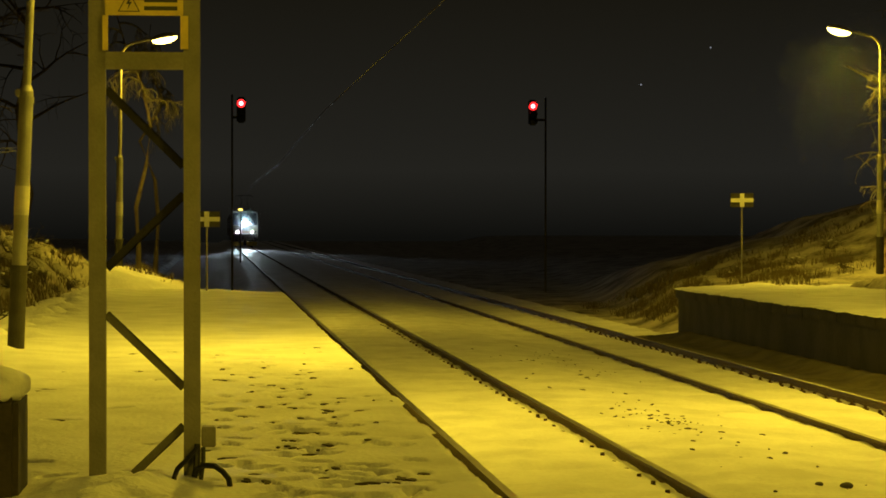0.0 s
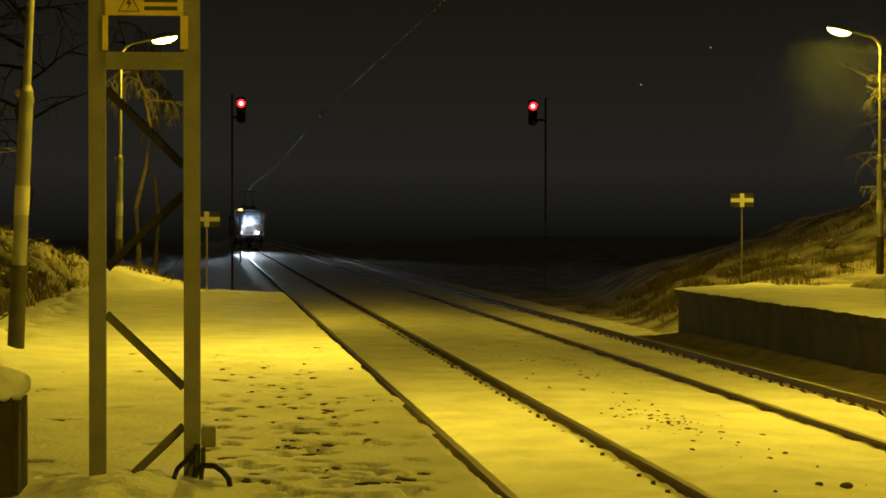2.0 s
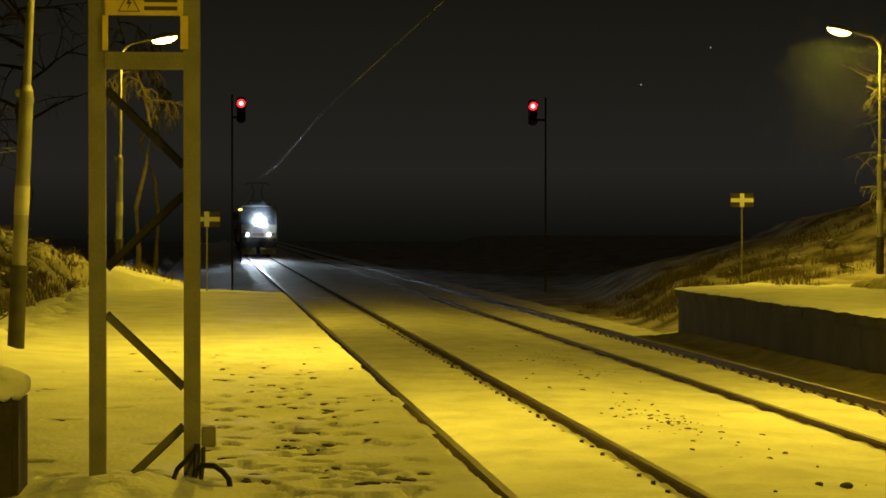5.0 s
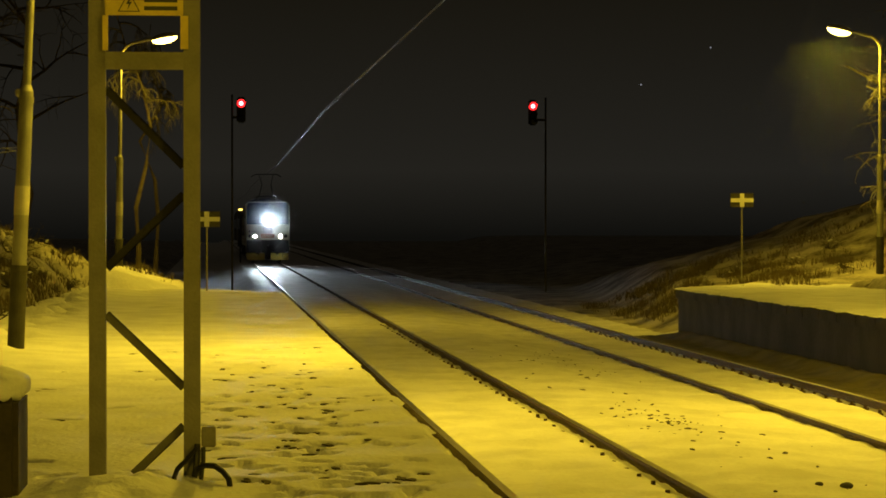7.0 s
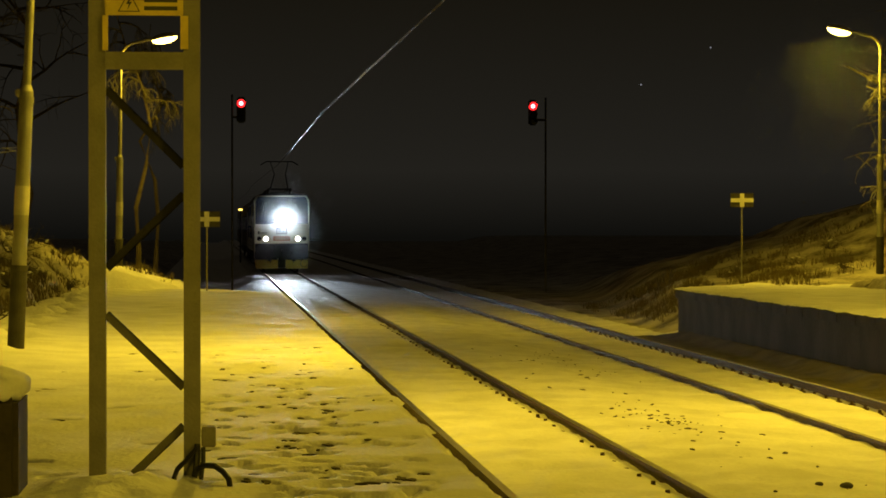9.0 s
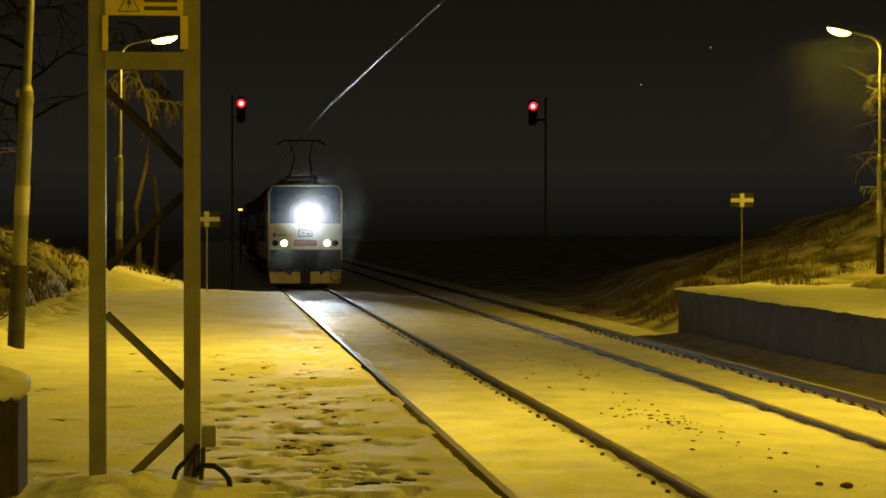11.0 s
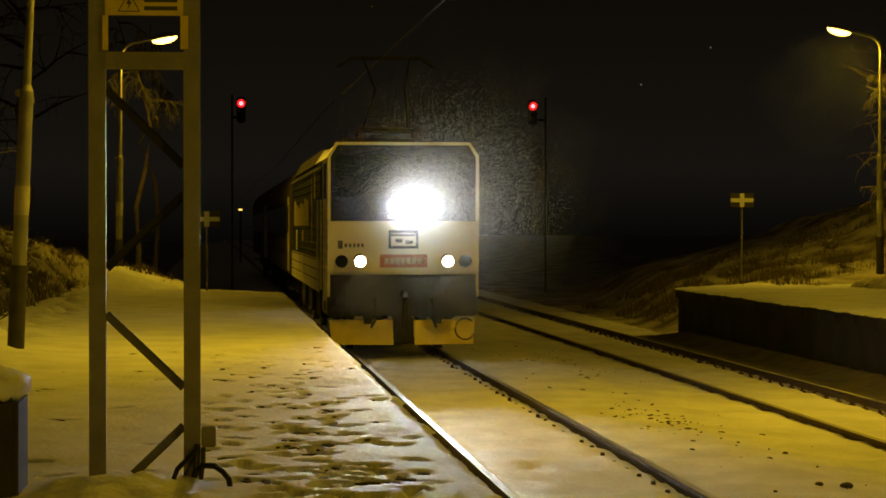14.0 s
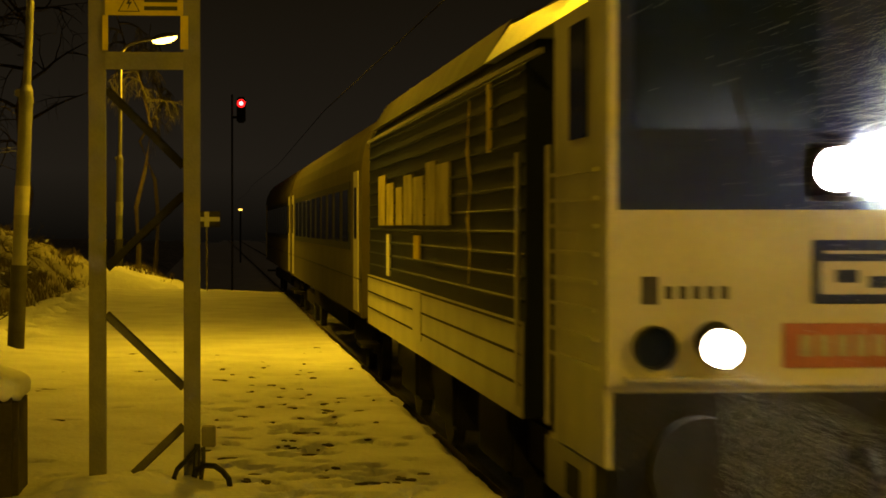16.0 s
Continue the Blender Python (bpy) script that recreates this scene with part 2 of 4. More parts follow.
for pl in ground.data.polygons:
    c = pl.center
    if c.x < -2.3 or c.x > 12.6 or (c.x > 9.4 and c.y > 46.5):
        pl.material_index = 1
    elif LINE_2 + GAUGE + 0.16 < c.x and c.y < 45.3:
        pl.material_index = 2

# ---- platforms ----
prints = []
pr = random.Random(3)
for k in range(34):  # three trails of steps along the platform
    for x, dy in ((0.55, 0.0), (0.12, 0.3), (0.9, 0.1)):
        y = 10.3 + k * 0.42 + dy + pr.uniform(-0.08, 0.08)
        if pr.random() < 0.8:
            prints.append((x + (0.09 if k % 2 else -0.09) + 0.15 * math.sin(y * 0.7 + x * 5) + pr.uniform(-0.05, 0.05), y, pr.uniform(-0.5, 0.5)))
for k in range(110):
    prints.append((pr.gauss(0.62, 0.34), 10.4 + abs(pr.gauss(0, 4.2)), pr.uniform(-1.5, 1.5)))
for k in range(40):
    prints.append((pr.uniform(-1.6, 1.1), pr.uniform(10.5, 24), pr.uniform(-1.5, 1.5)))


def platform_snow(X, Y):
    Z = TOP_L + 0.007 * rough(X, Y, 1.6, 8, 2) + 0.0015 * rough(X, Y, 0.25, 8, 12)
    Z = Z + 0.08 * np.exp(-(((X + 0.5) / 0.36) ** 4 + ((Y - 11.0) / 0.6) ** 2)) * (1 + 0.25 * rough(X, Y, 0.3, 8, 20))
    Z = Z + 0.05 * ramp(-X, 1.2, 2.2) + 0.06 * ramp(-X, 1.9, 2.4) * rough(X, Y, 0.6, 8, 11)
    for x, y, a in prints:
        near = (np.abs(X - x) < 0.3) & (np.abs(Y - y) < 0.35)
        u = (X[near] - x) * math.cos(a) + (Y[near] - y) * math.sin(a)
        v = -(X[near] - x) * math.sin(a) + (Y[near] - y) * math.cos(a)
        r = (u / 0.047) ** 2 + (v / 0.115) ** 2
        Z[near] += -0.05 * np.exp(-r ** 4) + 0.002 * np.exp(-(r - 2.2) ** 2)
    return Z - 0.06 * ramp(X, EDGE_L - 0.05, EDGE_L + 0.03)


def print_patches():
    """Dark flat patches in some of the footprints, raised near the snow surface to suit the camera's view."""
    bm, pr = bmesh.new(), random.Random(29)
    for x, y, a in prints:
        if pr.random() < 0.5:
            z = float(platform_snow(np.array([[x]]), np.array([[y]]))[0, 0])
            for k in range(pr.randint(1, 3)):
                bmesh.ops.create_icosphere(bm, subdivisions=1, radius=1.0, matrix=pose(x + pr.gauss(0, 0.025), y + pr.gauss(0, 0.05), z + 0.042, 0, 0, math.degrees(a) + pr.uniform(-20, 20))
                                           @ Matrix.Diagonal((pr.uniform(0.012, 0.028), pr.uniform(0.025, 0.065), 0.008, 1)))
    patches = obj("raised_patches", bm, PATCH_BROWN, platform_1, "dark flat patches raised in the footprints")
    tagged(patches, kind="stuff")


def ragged(y, first=0):
    y = np.asarray(y, float)
    return 0.02 * rough(y, y * 0, 0.9, 8, first) + 0.012 * rough(y, y * 0, 0.25, 8, first + 9)


platform_1 = thing("platform_1", "old concrete platform under trodden snow", "platform", kind="structure")
snow = sheet("snow_cover", steps((-9, -2.6, 0.5), (-2.6, -1.2, 0.1), (-1.2, EDGE_L + 0.02, 0.026)),
             steps((-14, 9.5, 1.5), (9.5, 26, 0.04), (26, END_L, 0.13)), platform_snow, SNOW)
for v in snow.data.vertices:  # the snow's ragged lip over the edge, and the platform's slanted end
    if v.co.x > EDGE_L - 0.3:
        v.co.x += float(ragged(v.co.y, 4)) * (v.co.x - EDGE_L + 0.3) / 0.3
    if v.co.y > END_L - 4:
        v.co.y += (v.co.y - END_L + 4) / 4 * (1.45 - v.co.x) * 1.45
snow.parent = platform_1
print_patches()
tagged(snow, "trodden snow with footprints")
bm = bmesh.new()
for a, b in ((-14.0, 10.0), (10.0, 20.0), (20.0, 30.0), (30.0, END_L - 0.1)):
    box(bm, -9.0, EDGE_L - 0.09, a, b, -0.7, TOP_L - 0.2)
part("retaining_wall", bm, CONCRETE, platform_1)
for k in range(58):
    y = -13.9 + k
    part("edge_slab", boxed(EDGE_L - 0.95, EDGE_L - 0.005, y + 0.006, y + 0.994, TOP_L - 0.19, TOP_L - 0.055, bevel=0.012), CONCRETE, platform_1)

platform_2 = thing("platform_2", "dark stained concrete platform capped with snow", "platform", kind="structure")


def platform_snow_2(X, Y):
    return TOP_R + 0.010 * rough(X, Y, 1.6, 8, 6) + 0.006 * rough(X, Y, 0.3, 8, 17) - 0.025 * ramp(-X, -EDGE_R - 0.05, -EDGE_R + 0.02)


snow = sheet("snow_cover", steps((EDGE_R - 0.02, 10.5, 0.06), (10.5, 15, 0.3)), steps((-14, 20, 1.5), (20, END_R, 0.1)), platform_snow_2, SNOW)
for v in snow.data.vertices:
    if v.co.x < EDGE_R + 0.3:
        v.co.x += 0.35 * float(ragged(v.co.y, 21)) * (EDGE_R + 0.3 - v.co.x) / 0.3
    if v.co.y > END_R - 6:
        v.co.y += (v.co.y - END_R + 6) / 6 * (v.co.x - EDGE_R) * 1.45
snow.parent = platform_2
tagged(snow, "smooth untouched snow")
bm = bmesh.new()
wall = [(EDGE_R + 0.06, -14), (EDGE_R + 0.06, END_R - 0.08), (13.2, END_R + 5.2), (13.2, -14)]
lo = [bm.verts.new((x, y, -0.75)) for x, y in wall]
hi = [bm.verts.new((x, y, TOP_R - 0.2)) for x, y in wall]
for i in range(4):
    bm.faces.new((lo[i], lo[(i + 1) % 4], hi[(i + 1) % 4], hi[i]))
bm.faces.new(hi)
part("retaining_wall", bm, CONCRETE, platform_2, "dark stained concrete wall")
for k in range(59):
    y = END_R - 0.02 - k
    part("edge_slab", boxed(EDGE_R + 0.005, EDGE_R + 0.9, y - 0.994, y - 0.006, TOP_R - 0.2, TOP_R - 0.045, bevel=0.014), CONCRETE, platform_2)

# ---- tracks ----
RAIL = [(-0.036, 0), (0.036, 0), (0.037, -0.035), (0.012, -0.05), (0.010, -0.13), (0.03, -0.15), (0.072, -0.162), (0.072, -0.172),
        (-0.072, -0.172), (-0.072, -0.162), (-0.03, -0.15), (-0.010, -0.13), (-0.012, -0.05), (-0.037, -0.035)]


def fastening_mesh():
    bm = bmesh.new()
    box(bm, -0.035, 0.035, -0.05, 0.05, -0.03, 0.0, bevel=0.006)
    bmesh.ops.create_cone(bm, cap_ends=True, segments=8, radius1=0.024, radius2=0.02, depth=0.05, matrix=Matrix.Translation((0, 0, 0.015)))
    me = bpy.data.meshes.new("fastening")
    bm.to_mesh(me)
    bm.free()
    me.materials.append(RUST)
    return me


FAST = fastening_mesh()


def track(name, centre, level, label, head):
    t = thing(name, label, "railway track", (centre, 0, level), kind="structure")
    for s in (-1, 1):
        bm = bmesh.new()
        prism(bm, RAIL, -40, 420)
        bm.faces.ensure_lookup_table()
        bm.faces[0].material_index = 1
        rail = part("rail", bm, [RUST, head], t, "rusty rail with a worn running surface")
        rail.location.x = s * GAUGE
        for k in range(56):
            if s > 0:
                c = new("fastening", FAST)
                c.parent = t
                c.location = (s * GAUGE - 0.155, 15.2 + 0.6 * k + 0.01 * math.sin(k * 2.3), -0.098 + 0.012 * math.sin(k * 5.1 + s))
    return t


track("track_1", LINE_1, 0.0, "snow-filled railway track beside the platform", POLISHED)
track("track_2", LINE_2, LOW_2, "lower snow-filled railway track beside the far platform", DULLED)

# ballast showing through the snow between the tracks
bm = bmesh.new()
pr = random.Random(11)
for k in range(150):
    u = pr.random()
    if u < 0.55:
        x, y = pr.gauss(5.0, 0.24), pr.gauss(24.4, 1.5)
    elif u < 0.8:
        x, y = pr.gauss(5.5, 0.35), pr.gauss(35.5, 2.0)
    else:
        x, y = pr.uniform(4.3, 6.2), pr.uniform(16, 40)
    z = float(ground_height(np.array([[x]]), np.array([[y]]))[0, 0])
    r = pr.uniform(0.006, 0.022)
    bmesh.ops.create_icosphere(bm, subdivisions=1, radius=r, matrix=Matrix.Translation((x, y, z + r * 0.25))
                               @ Euler((pr.uniform(-0.3, 0.3), pr.uniform(-0.3, 0.3), pr.uniform(0, 3))).to_matrix().to_4x4() @ Matrix.Diagonal((pr.uniform(1, 2.6), 0.8, 0.5, 1)))
tagged(obj("ballast_stones", bm, STONE), "dark ballast stones poking through the snow", "stones", kind="stuff")


def lone_stone(x, y, r):
    bm = bmesh.new()
    bmesh.ops.create_icosphere(bm, subdivisions=2, radius=r)
    for v in bm.verts:
        v.co *= 1 + 0.25 * noise.noise(v.co * 9 + Vector((x, y, 0)))
        v.co.z *= 0.6
    ob = obj("stone", bm, STONE)
    ob.location = (x, y, float(ground_height(np.array([[x]]), np.array([[y]]))[0, 0]) + r * 0.25)
    tagged(ob, "dark ballast stone lying on the snow", "stone", "loose stones")


for x, y, r in ((5.18, 17.9, 0.055), (4.98, 18.0, 0.035), (5.12, 20.2, 0.03), (5.45, 20.9, 0.03), (4.9, 20.4, 0.026)):
    lone_stone(x, y, r)
mk = thing("track_marker", "small dark marker peg standing in the snow", "marker peg", (4.6, 31.9, -0.2))
part("peg", tubed([(0, 0, 0), (0, 0, 0.12), (0, 0, 0.14)], [0.03, 0.026, 0.01], 8), BLACK, mk)


# ---- lamp posts ----
def lamp_post(x, y, z, way, height=5.35, lean=0.0, power=1.0, reach=0.95):
    p = thing("lamp_post", "stepped grey steel lamp post with a lit sodium lamp", "street lamp", (x, y, z), "platform lamp posts")
    p.rotation_euler.y = radians(lean)
    h = height
    part("lower_tube", tubed([(0, 0, -0.3), (0, 0, 0.85), (0, 0, 0.86), (0, 0, 0.92)], [0.088, 0.086, 0.093, 0.093], 20), DARKSTEEL, p, "darker foot of the post")
    part("middle_tube", tubed([(0, 0, 0.92), (0, 0, 2.64), (0, 0, 2.72), (0, 0, 2.78)], [0.075, 0.072, 0.07, 0.048], 20), GALV, p)
    part("collar", tubed([(0, 0, 2.60), (0, 0, 2.66)], 0.08, 16), GALV, p)
    part("clamp", boxed(-0.115, -0.05, -0.03, 0.03, 2.66, 2.74, bevel=0.012), GALV, p)
    part("notice_band", tubed([(0, 0, 1.44), (0, 0, 1.74)], 0.0785, 20), PAPER, p, "pale paper notice wrapped round the post")
    bend = [(way * 0.0, 0, h - 0.55)] + [(way * (0.35 - 0.35 * math.cos(a)), 0, h - 0.45 + 0.35 * math.sin(a)) for a in np.linspace(0.1, 1.35, 7)]
    bend += [(way * (reach - 0.25), 0, h + 0.0)]
    part("upper_tube", tubed([(0, 0, 2.76)] + bend, [0.045] + [0.036] * (len(bend) - 1) + [0.03], 14), GALV, p)
    bm = bmesh.new()
    bmesh.ops.create_uvsphere(bm, u_segments=20, v_segments=12, radius=1)
    for v in list(bm.verts):
        v.co = Vector((v.co.x * 0.30, v.co.y * 0.13, max(v.co.z, -0.12) * 0.11))
    head = part("lamp_head", bm, MASTGREY, p, smooth=True)
    head.location, head.rotation_euler.y = (way * reach, 0, h + 0.02), -way * radians(12)
    bm = bmesh.new()
    bmesh.ops.create_uvsphere(bm, u_segments=20, v_segments=12, radius=1)
    for v in list(bm.verts):
        v.co = Vector((v.co.x * 0.28, v.co.y * 0.13, min(v.co.z, 0.05) * 0.12 - 0.012))
    part("lamp_bowl", bm, BULB, head, "glowing orange glass bowl", smooth=True)
    for k in range(4):
        part("icicle", tubed([(way * (reach - 0.32 - 0.05 * k), 0, h - 0.02), (way * (reach - 0.32 - 0.05 * k), 0, h - 0.10 - 0.05 * (k % 2))], [0.012, 0.002], 6), RIME, p)
    m = Matrix.Translation((x, y, z)) @ Euler((0, radians(lean), 0)).to_matrix().to_4x4()
    lamp_light(m @ Vector((way * (reach + 0.02), 0, h - 0.12)), LAMP_POWER * power)
    return p


lamp_post(-2.03, 23.4, 0.74, 1, height=6.4, lean=2.5, power=1.05, reach=2.1)
lamp_post(-2.06, 49.6, 0.85, 1, lean=0.6, power=0.7)
lamp_post(-2.1, -3.0, 0.74, 1, power=0.85)
lamp_post(14.95, 49.0, 0.9, -1, height=5.55, power=0.75)
lamp_post(11.2, 25.5, 0.76, -1, height=7.4, power=1.9, reach=1.9)
lamp_post(11.6, 0.0, 0.76, -1, height=6.0, power=1.8)

# ---- catenary mast with warning sign, by the camera ----
mast = thing("catenary_mast", "grey latticed steel mast with a yellow warning sign", "mast", (-0.35, 11.68, 0.72))
CH = [(-0.043, 0), (0.043, 0), (0.043, 0.1), (0.034, 0.1), (0.034, 0.01), (-0.034, 0.01), (-0.034, 0.1), (-0.043, 0.1)]
for s in (-1, 1):
    bm = bmesh.new()
    prism(bm, CH, 0, 6.2)
    bmesh.ops.rotate(bm, verts=bm.verts, cent=(0, 0, 0), matrix=Matrix.Rotation(radians(90), 3, "X"))
    for v in bm.verts:
        v.co.y = -v.co.y - 0.05
        v.co.z = abs(v.co.z)
    leg = part("channel_leg", bm, MASTGREY, mast)
    leg.location.x = s * 0.243


def brace(x0, z0, x1, z1, y, w=0.022, shade_tone=None):
    bm = bmesh.new()
    d = Vector((x1 - x0, 0, z1 - z0))
    box(bm, 0, d.length, y, y + 0.008, -w, w)
    box(bm, 0, d.length, y, y + 0.04, w - 0.006, w)
    bmesh.ops.transform(bm, verts=bm.verts, matrix=Matrix.Translation((x0, 0, z0)) @ Matrix.Rotation(-math.atan2(d.z, d.x), 4, "Y"))
    part("diagonal_brace", bm, shade_tone or BRACE_SHADE, mast)


Z = lambda py: (845 - py) / 338.0 + 0.03
brace(-0.2, Z(555), 0.2, Z(685), 0.0)
brace(0.2, Z(752), -0.06, Z(836), 0.0)
# The rear braces are unlit, so their shade is coloured black.
brace(-0.2, Z(160), 0.2, Z(295), 0.07, shade_tone=BLACK)
brace(0.2, Z(345), -0.2, Z(475), 0.07, shade_tone=BLACK)
brace(-0.2, Z(-140), 0.2, Z(-10), 0.07, shade_tone=BLACK)
part("tie_plate", boxed(-0.2, 0.2, -0.062, -0.054, Z(128), Z(97)), MASTGREY, mast)
sign = part("warning_sign", boxed(-0.2, 0.2, -0.078, -0.068, Z(34), Z(-75), bevel=0.004), SIGNYELLOW, mast, "yellow enamel high-voltage warning plate")
bm = bmesh.new()
tri = [(-0.135, Z(28)), (-0.02, Z(28)), (-0.0775, Z(-8))]
cen = Vector((-0.0775, 0, Z(16)))
for i in range(3):
    a, b = Vector((tri[i][0], 0, tri[i][1])), Vector((tri[(i + 1) % 3][0], 0, tri[(i + 1) % 3][1]))
    ai, bi = a + (cen - a) * 0.14, b + (cen - b) * 0.14
    bm.faces.new([bm.verts.new(Vector((p.x, -0.081, p.z))) for p in (a, b, bi, ai)])
part("triangle", bm, SIGNBLACK, sign)
bm = bmesh.new()
bolt = [(-0.07, Z(0)), (-0.092, Z(15)), (-0.078, Z(14)), (-0.086, Z(25)), (-0.062, Z(10)), (-0.076, Z(11)), (-0.062, Z(1))]
bm.faces.new([bm.verts.new((x, -0.081, z)) for x, z in bolt])
part("lightning_mark", bm, SIGNBLACK, sign)
for zp in (5, 19):
    part("text_bar", boxed(0.0, 0.17, -0.082, -0.079, Z(zp + 6), Z(zp - 1)), SIGNBLACK, sign)
part("frame_strip", boxed(-0.213, -0.185, -0.075, -0.055, Z(95), Z(34)), SIGNYELLOW, mast)
part("frame_strip", boxed(0.185, 0.225, -0.075, -0.055, Z(92), Z(34)), SIGNYELLOW, mast)
bm = bmesh.new()
box(bm, 0.29, 0.365, -0.06, 0.04, Z(788), Z(752), bevel=0.006)
jb = part("junction_box", bm, MASTGREY, mast)
part("conduit", tubed([(0.3, -0.05, Z(788)), (0.3, -0.06, Z(812)), (0.285, -0.12, Z(850))], 0.012, 8), RUBBER, mast)
part("conduit", tubed([(0.27, -0.06, Z(782)), (0.262, -0.08, Z(825)), (0.24, -0.14, Z(866))], 0.016, 8), RUBBER, mast)
loop = [(0.27, -0.10, 0.09), (0.31, -0.16, 0.115), (0.36, -0.24, 0.12), (0.40, -0.32, 0.10), (0.43, -0.40, 0.07), (0.44, -0.46, 0.0)]
part("cable", tubed(loop, 0.015, 8), RUBBER, mast, "thick black cable looping into the snow")
loop = [(0.27, -0.08, 0.2), (0.22, -0.16, 0.15), (0.17, -0.28, 0.11), (0.155, -0.38, 0.075), (0.16, -0.44, 0.0)]
part("cable", tubed(loop, 0.013, 8), RUBBER, mast, "thick black cable looping into the snow")

# ---- snow-capped bin ----
binn = thing("litter_bin", "dark litter bin with a thick snow cap", "litter bin", (-1.25, 11.2, 0.72))
bm = bmesh.new()
box(bm, -0.32, 0.315, -0.3, 0.3, 0.0, 0.52, bevel=0.03)
part("body", bm, BINGREY, binn)
bm = bmesh.new()
bmesh.ops.create_uvsphere(bm, u_segments=40, v_segments=20, radius=1)
for v in bm.verts:
    c = v.co.copy()
    e = lambda q, w: math.copysign(abs(q) ** w, q)
    v.co = Vector((e(c.x, 0.55) * 0.345, e(c.y, 0.55) * 0.35, 0.56 + e(c.z, 0.7) * 0.09))
    v.co += Vector((1, 1, 1)) * 0.018 * noise.noise(v.co * 7)
    if c.z < -0.1:
        v.co.z -= 0.05 * max(0, noise.noise(Vector((c.x, c.y, 0)) * 5))
part("snow_cap", bm, SNOW, binn, smooth=True)


# ---- cross signs at the platform ends ----
def cross_sign(x, y, z, h, turn=0):
    s = thing("platform_end_sign", "black plate with a white cross on a thin post", "railway sign", (x, y, z), "cross signs")
    s.rotation_euler.z = radians(turn)
    part("post", tubed([(0, 0.02, -0.5), (0, 0.02, h + 0.1)], 0.018, 10), GALV, s)
    pl = part("plate", boxed(-0.27, 0.27, -0.006, 0.006, h - 0.16, h + 0.16, bevel=0.003), DARKSTEEL, s)
    part("cross_bar", boxed(-0.265, 0.265, -0.012, -0.007, h - 0.045, h + 0.045), SIGNWHITE, pl)
    part("cross_bar", boxed(-0.05, 0.05, -0.016, -0.011, h - 0.155, h + 0.155), SIGNWHITE, pl)


cross_sign(12.02, 50.0, 1.2, 1.45, turn=0)
cross_sign(-0.12, 45.6, 0.7, 1.5, turn=0)


# ---- colour-light signals ----
def signal(x, y, z, h, mast_off):
    s = thing("railway_signal", "tall dark signal post with one red light lit", "railway signal", (x, y, 0), "red signals")
    part("post", tubed([(mast_off, 0.1, z), (mast_off, 0.1, h + 0.3)], 0.035, 12), DARKSTEEL, s)
    part("arm", boxed(min(0, mast_off) - 0.02, max(0, mast_off) + 0.02, 0.06, 0.14, h - 0.5, h - 0.42), DARKSTEEL, s)
    bm = bmesh.new()
    box(bm, -0.15, 0.15, 0.0, 0.12, h - 0.65, h + 0.22, bevel=0.05)
    bd = part("backing_board", bm, BLACK, s)
    for k, zz in enumerate((h, h - 0.3, h - 0.55)):
        bm = bmesh.new()
        # The lit lens is oversized: its dim red edge imitates a halo.
        disc(bm, 0, -0.015, zz, 0.138 if k == 0 else 0.07, 0.03)
        lens = part("lens", bm, RED_HALO if k == 0 else GLASS, bd, "red lens widened with a dim glow to imitate its halo" if k == 0 else "")
        if k == 0:
            bm = bmesh.new()
            disc(bm, 0, -0.034, zz, 0.07, 0.012)
            part("lens_core", bm, REDLIGHT, lens, "brighter core imitating the overexposed middle of the lens")
        bm = bmesh.new()
        for a in range(9):
            t0, t1 = math.pi * a / 9, math.pi * (a + 1) / 9
            bm.faces.new([bm.verts.new((0.14 * math.cos(t), yy, zz + 0.14 * math.sin(t))) for t, yy in ((t0, 0), (t1, 0), (t1, -0.2), (t0, -0.2))])
        part("hood", bm, BLACK, bd)


signal(0.95, 75, -0.3, 6.16, -0.3)
signal(10.8, 75, -0.3, 6.12, 0.45)

# ---- overhead line ----
wire = thing("contact_wire", "copper contact wire hung over the platform line", "overhead wire", kind="structure")
bm = bmesh.new()
tube(bm, [(LINE_1 + 0.15 * math.sin(k * 1.57), -20 + 26 * k, 5.05) for k in range(16)], 0.0105, 8)
part("wire", bm, COPPER, wire)



# ---- locomotive ----
HALF = 1.21
loco = thing("locomotive", "cream and navy electric locomotive with bright headlights", "locomotive")
LEN = 15.9
SEC = [(-HALF, 0.93), (-HALF, 3.02), (-HALF + 0.2, 3.40), (-0.8, 3.50), (0.8, 3.50), (HALF - 0.2, 3.40), (HALF, 3.02), (HALF, 0.93)]


def side_plates(y0, y1, z0, z1, s, thick=0.012):
    x = s * HALF
    return boxed(min(x, x + s * thick), max(x, x + s * thick), y0, y1, z0, z1)


bm = bmesh.new()
prism(bm, [(x * 0.99, z) for x, z in SEC], 2.8, LEN)
part("body", bm, NAVY, loco)
# The doorway block is coloured black for the shadow inside the recess.
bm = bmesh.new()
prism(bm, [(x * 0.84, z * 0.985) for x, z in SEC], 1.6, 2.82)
part("vestibule", bm, BLACK, loco, "recessed cab doorway coloured black for its shade")
CAB = [([(-HALF, 0.93), (-HALF, 2.14), (HALF, 2.14), (HALF, 0.93)], 0.06),
       ([(-HALF, 2.14), (-HALF, 3.16), (-HALF + 0.14, 3.36), (-0.26, 3.36), (-0.26, 2.14)], 0.06),
       ([(HALF, 2.14), (HALF, 3.16), (HALF - 0.14, 3.36), (0.26, 3.36), (0.26, 2.14)], 0.06),
       ([(-0.26, 2.5), (-0.26, 3.36), (0.26, 3.36), (0.26, 2.5)], 0.06), ([(-0.26, 2.14), (-0.26, 2.5), (0.26, 2.5), (0.26, 2.14)], 0.82)]
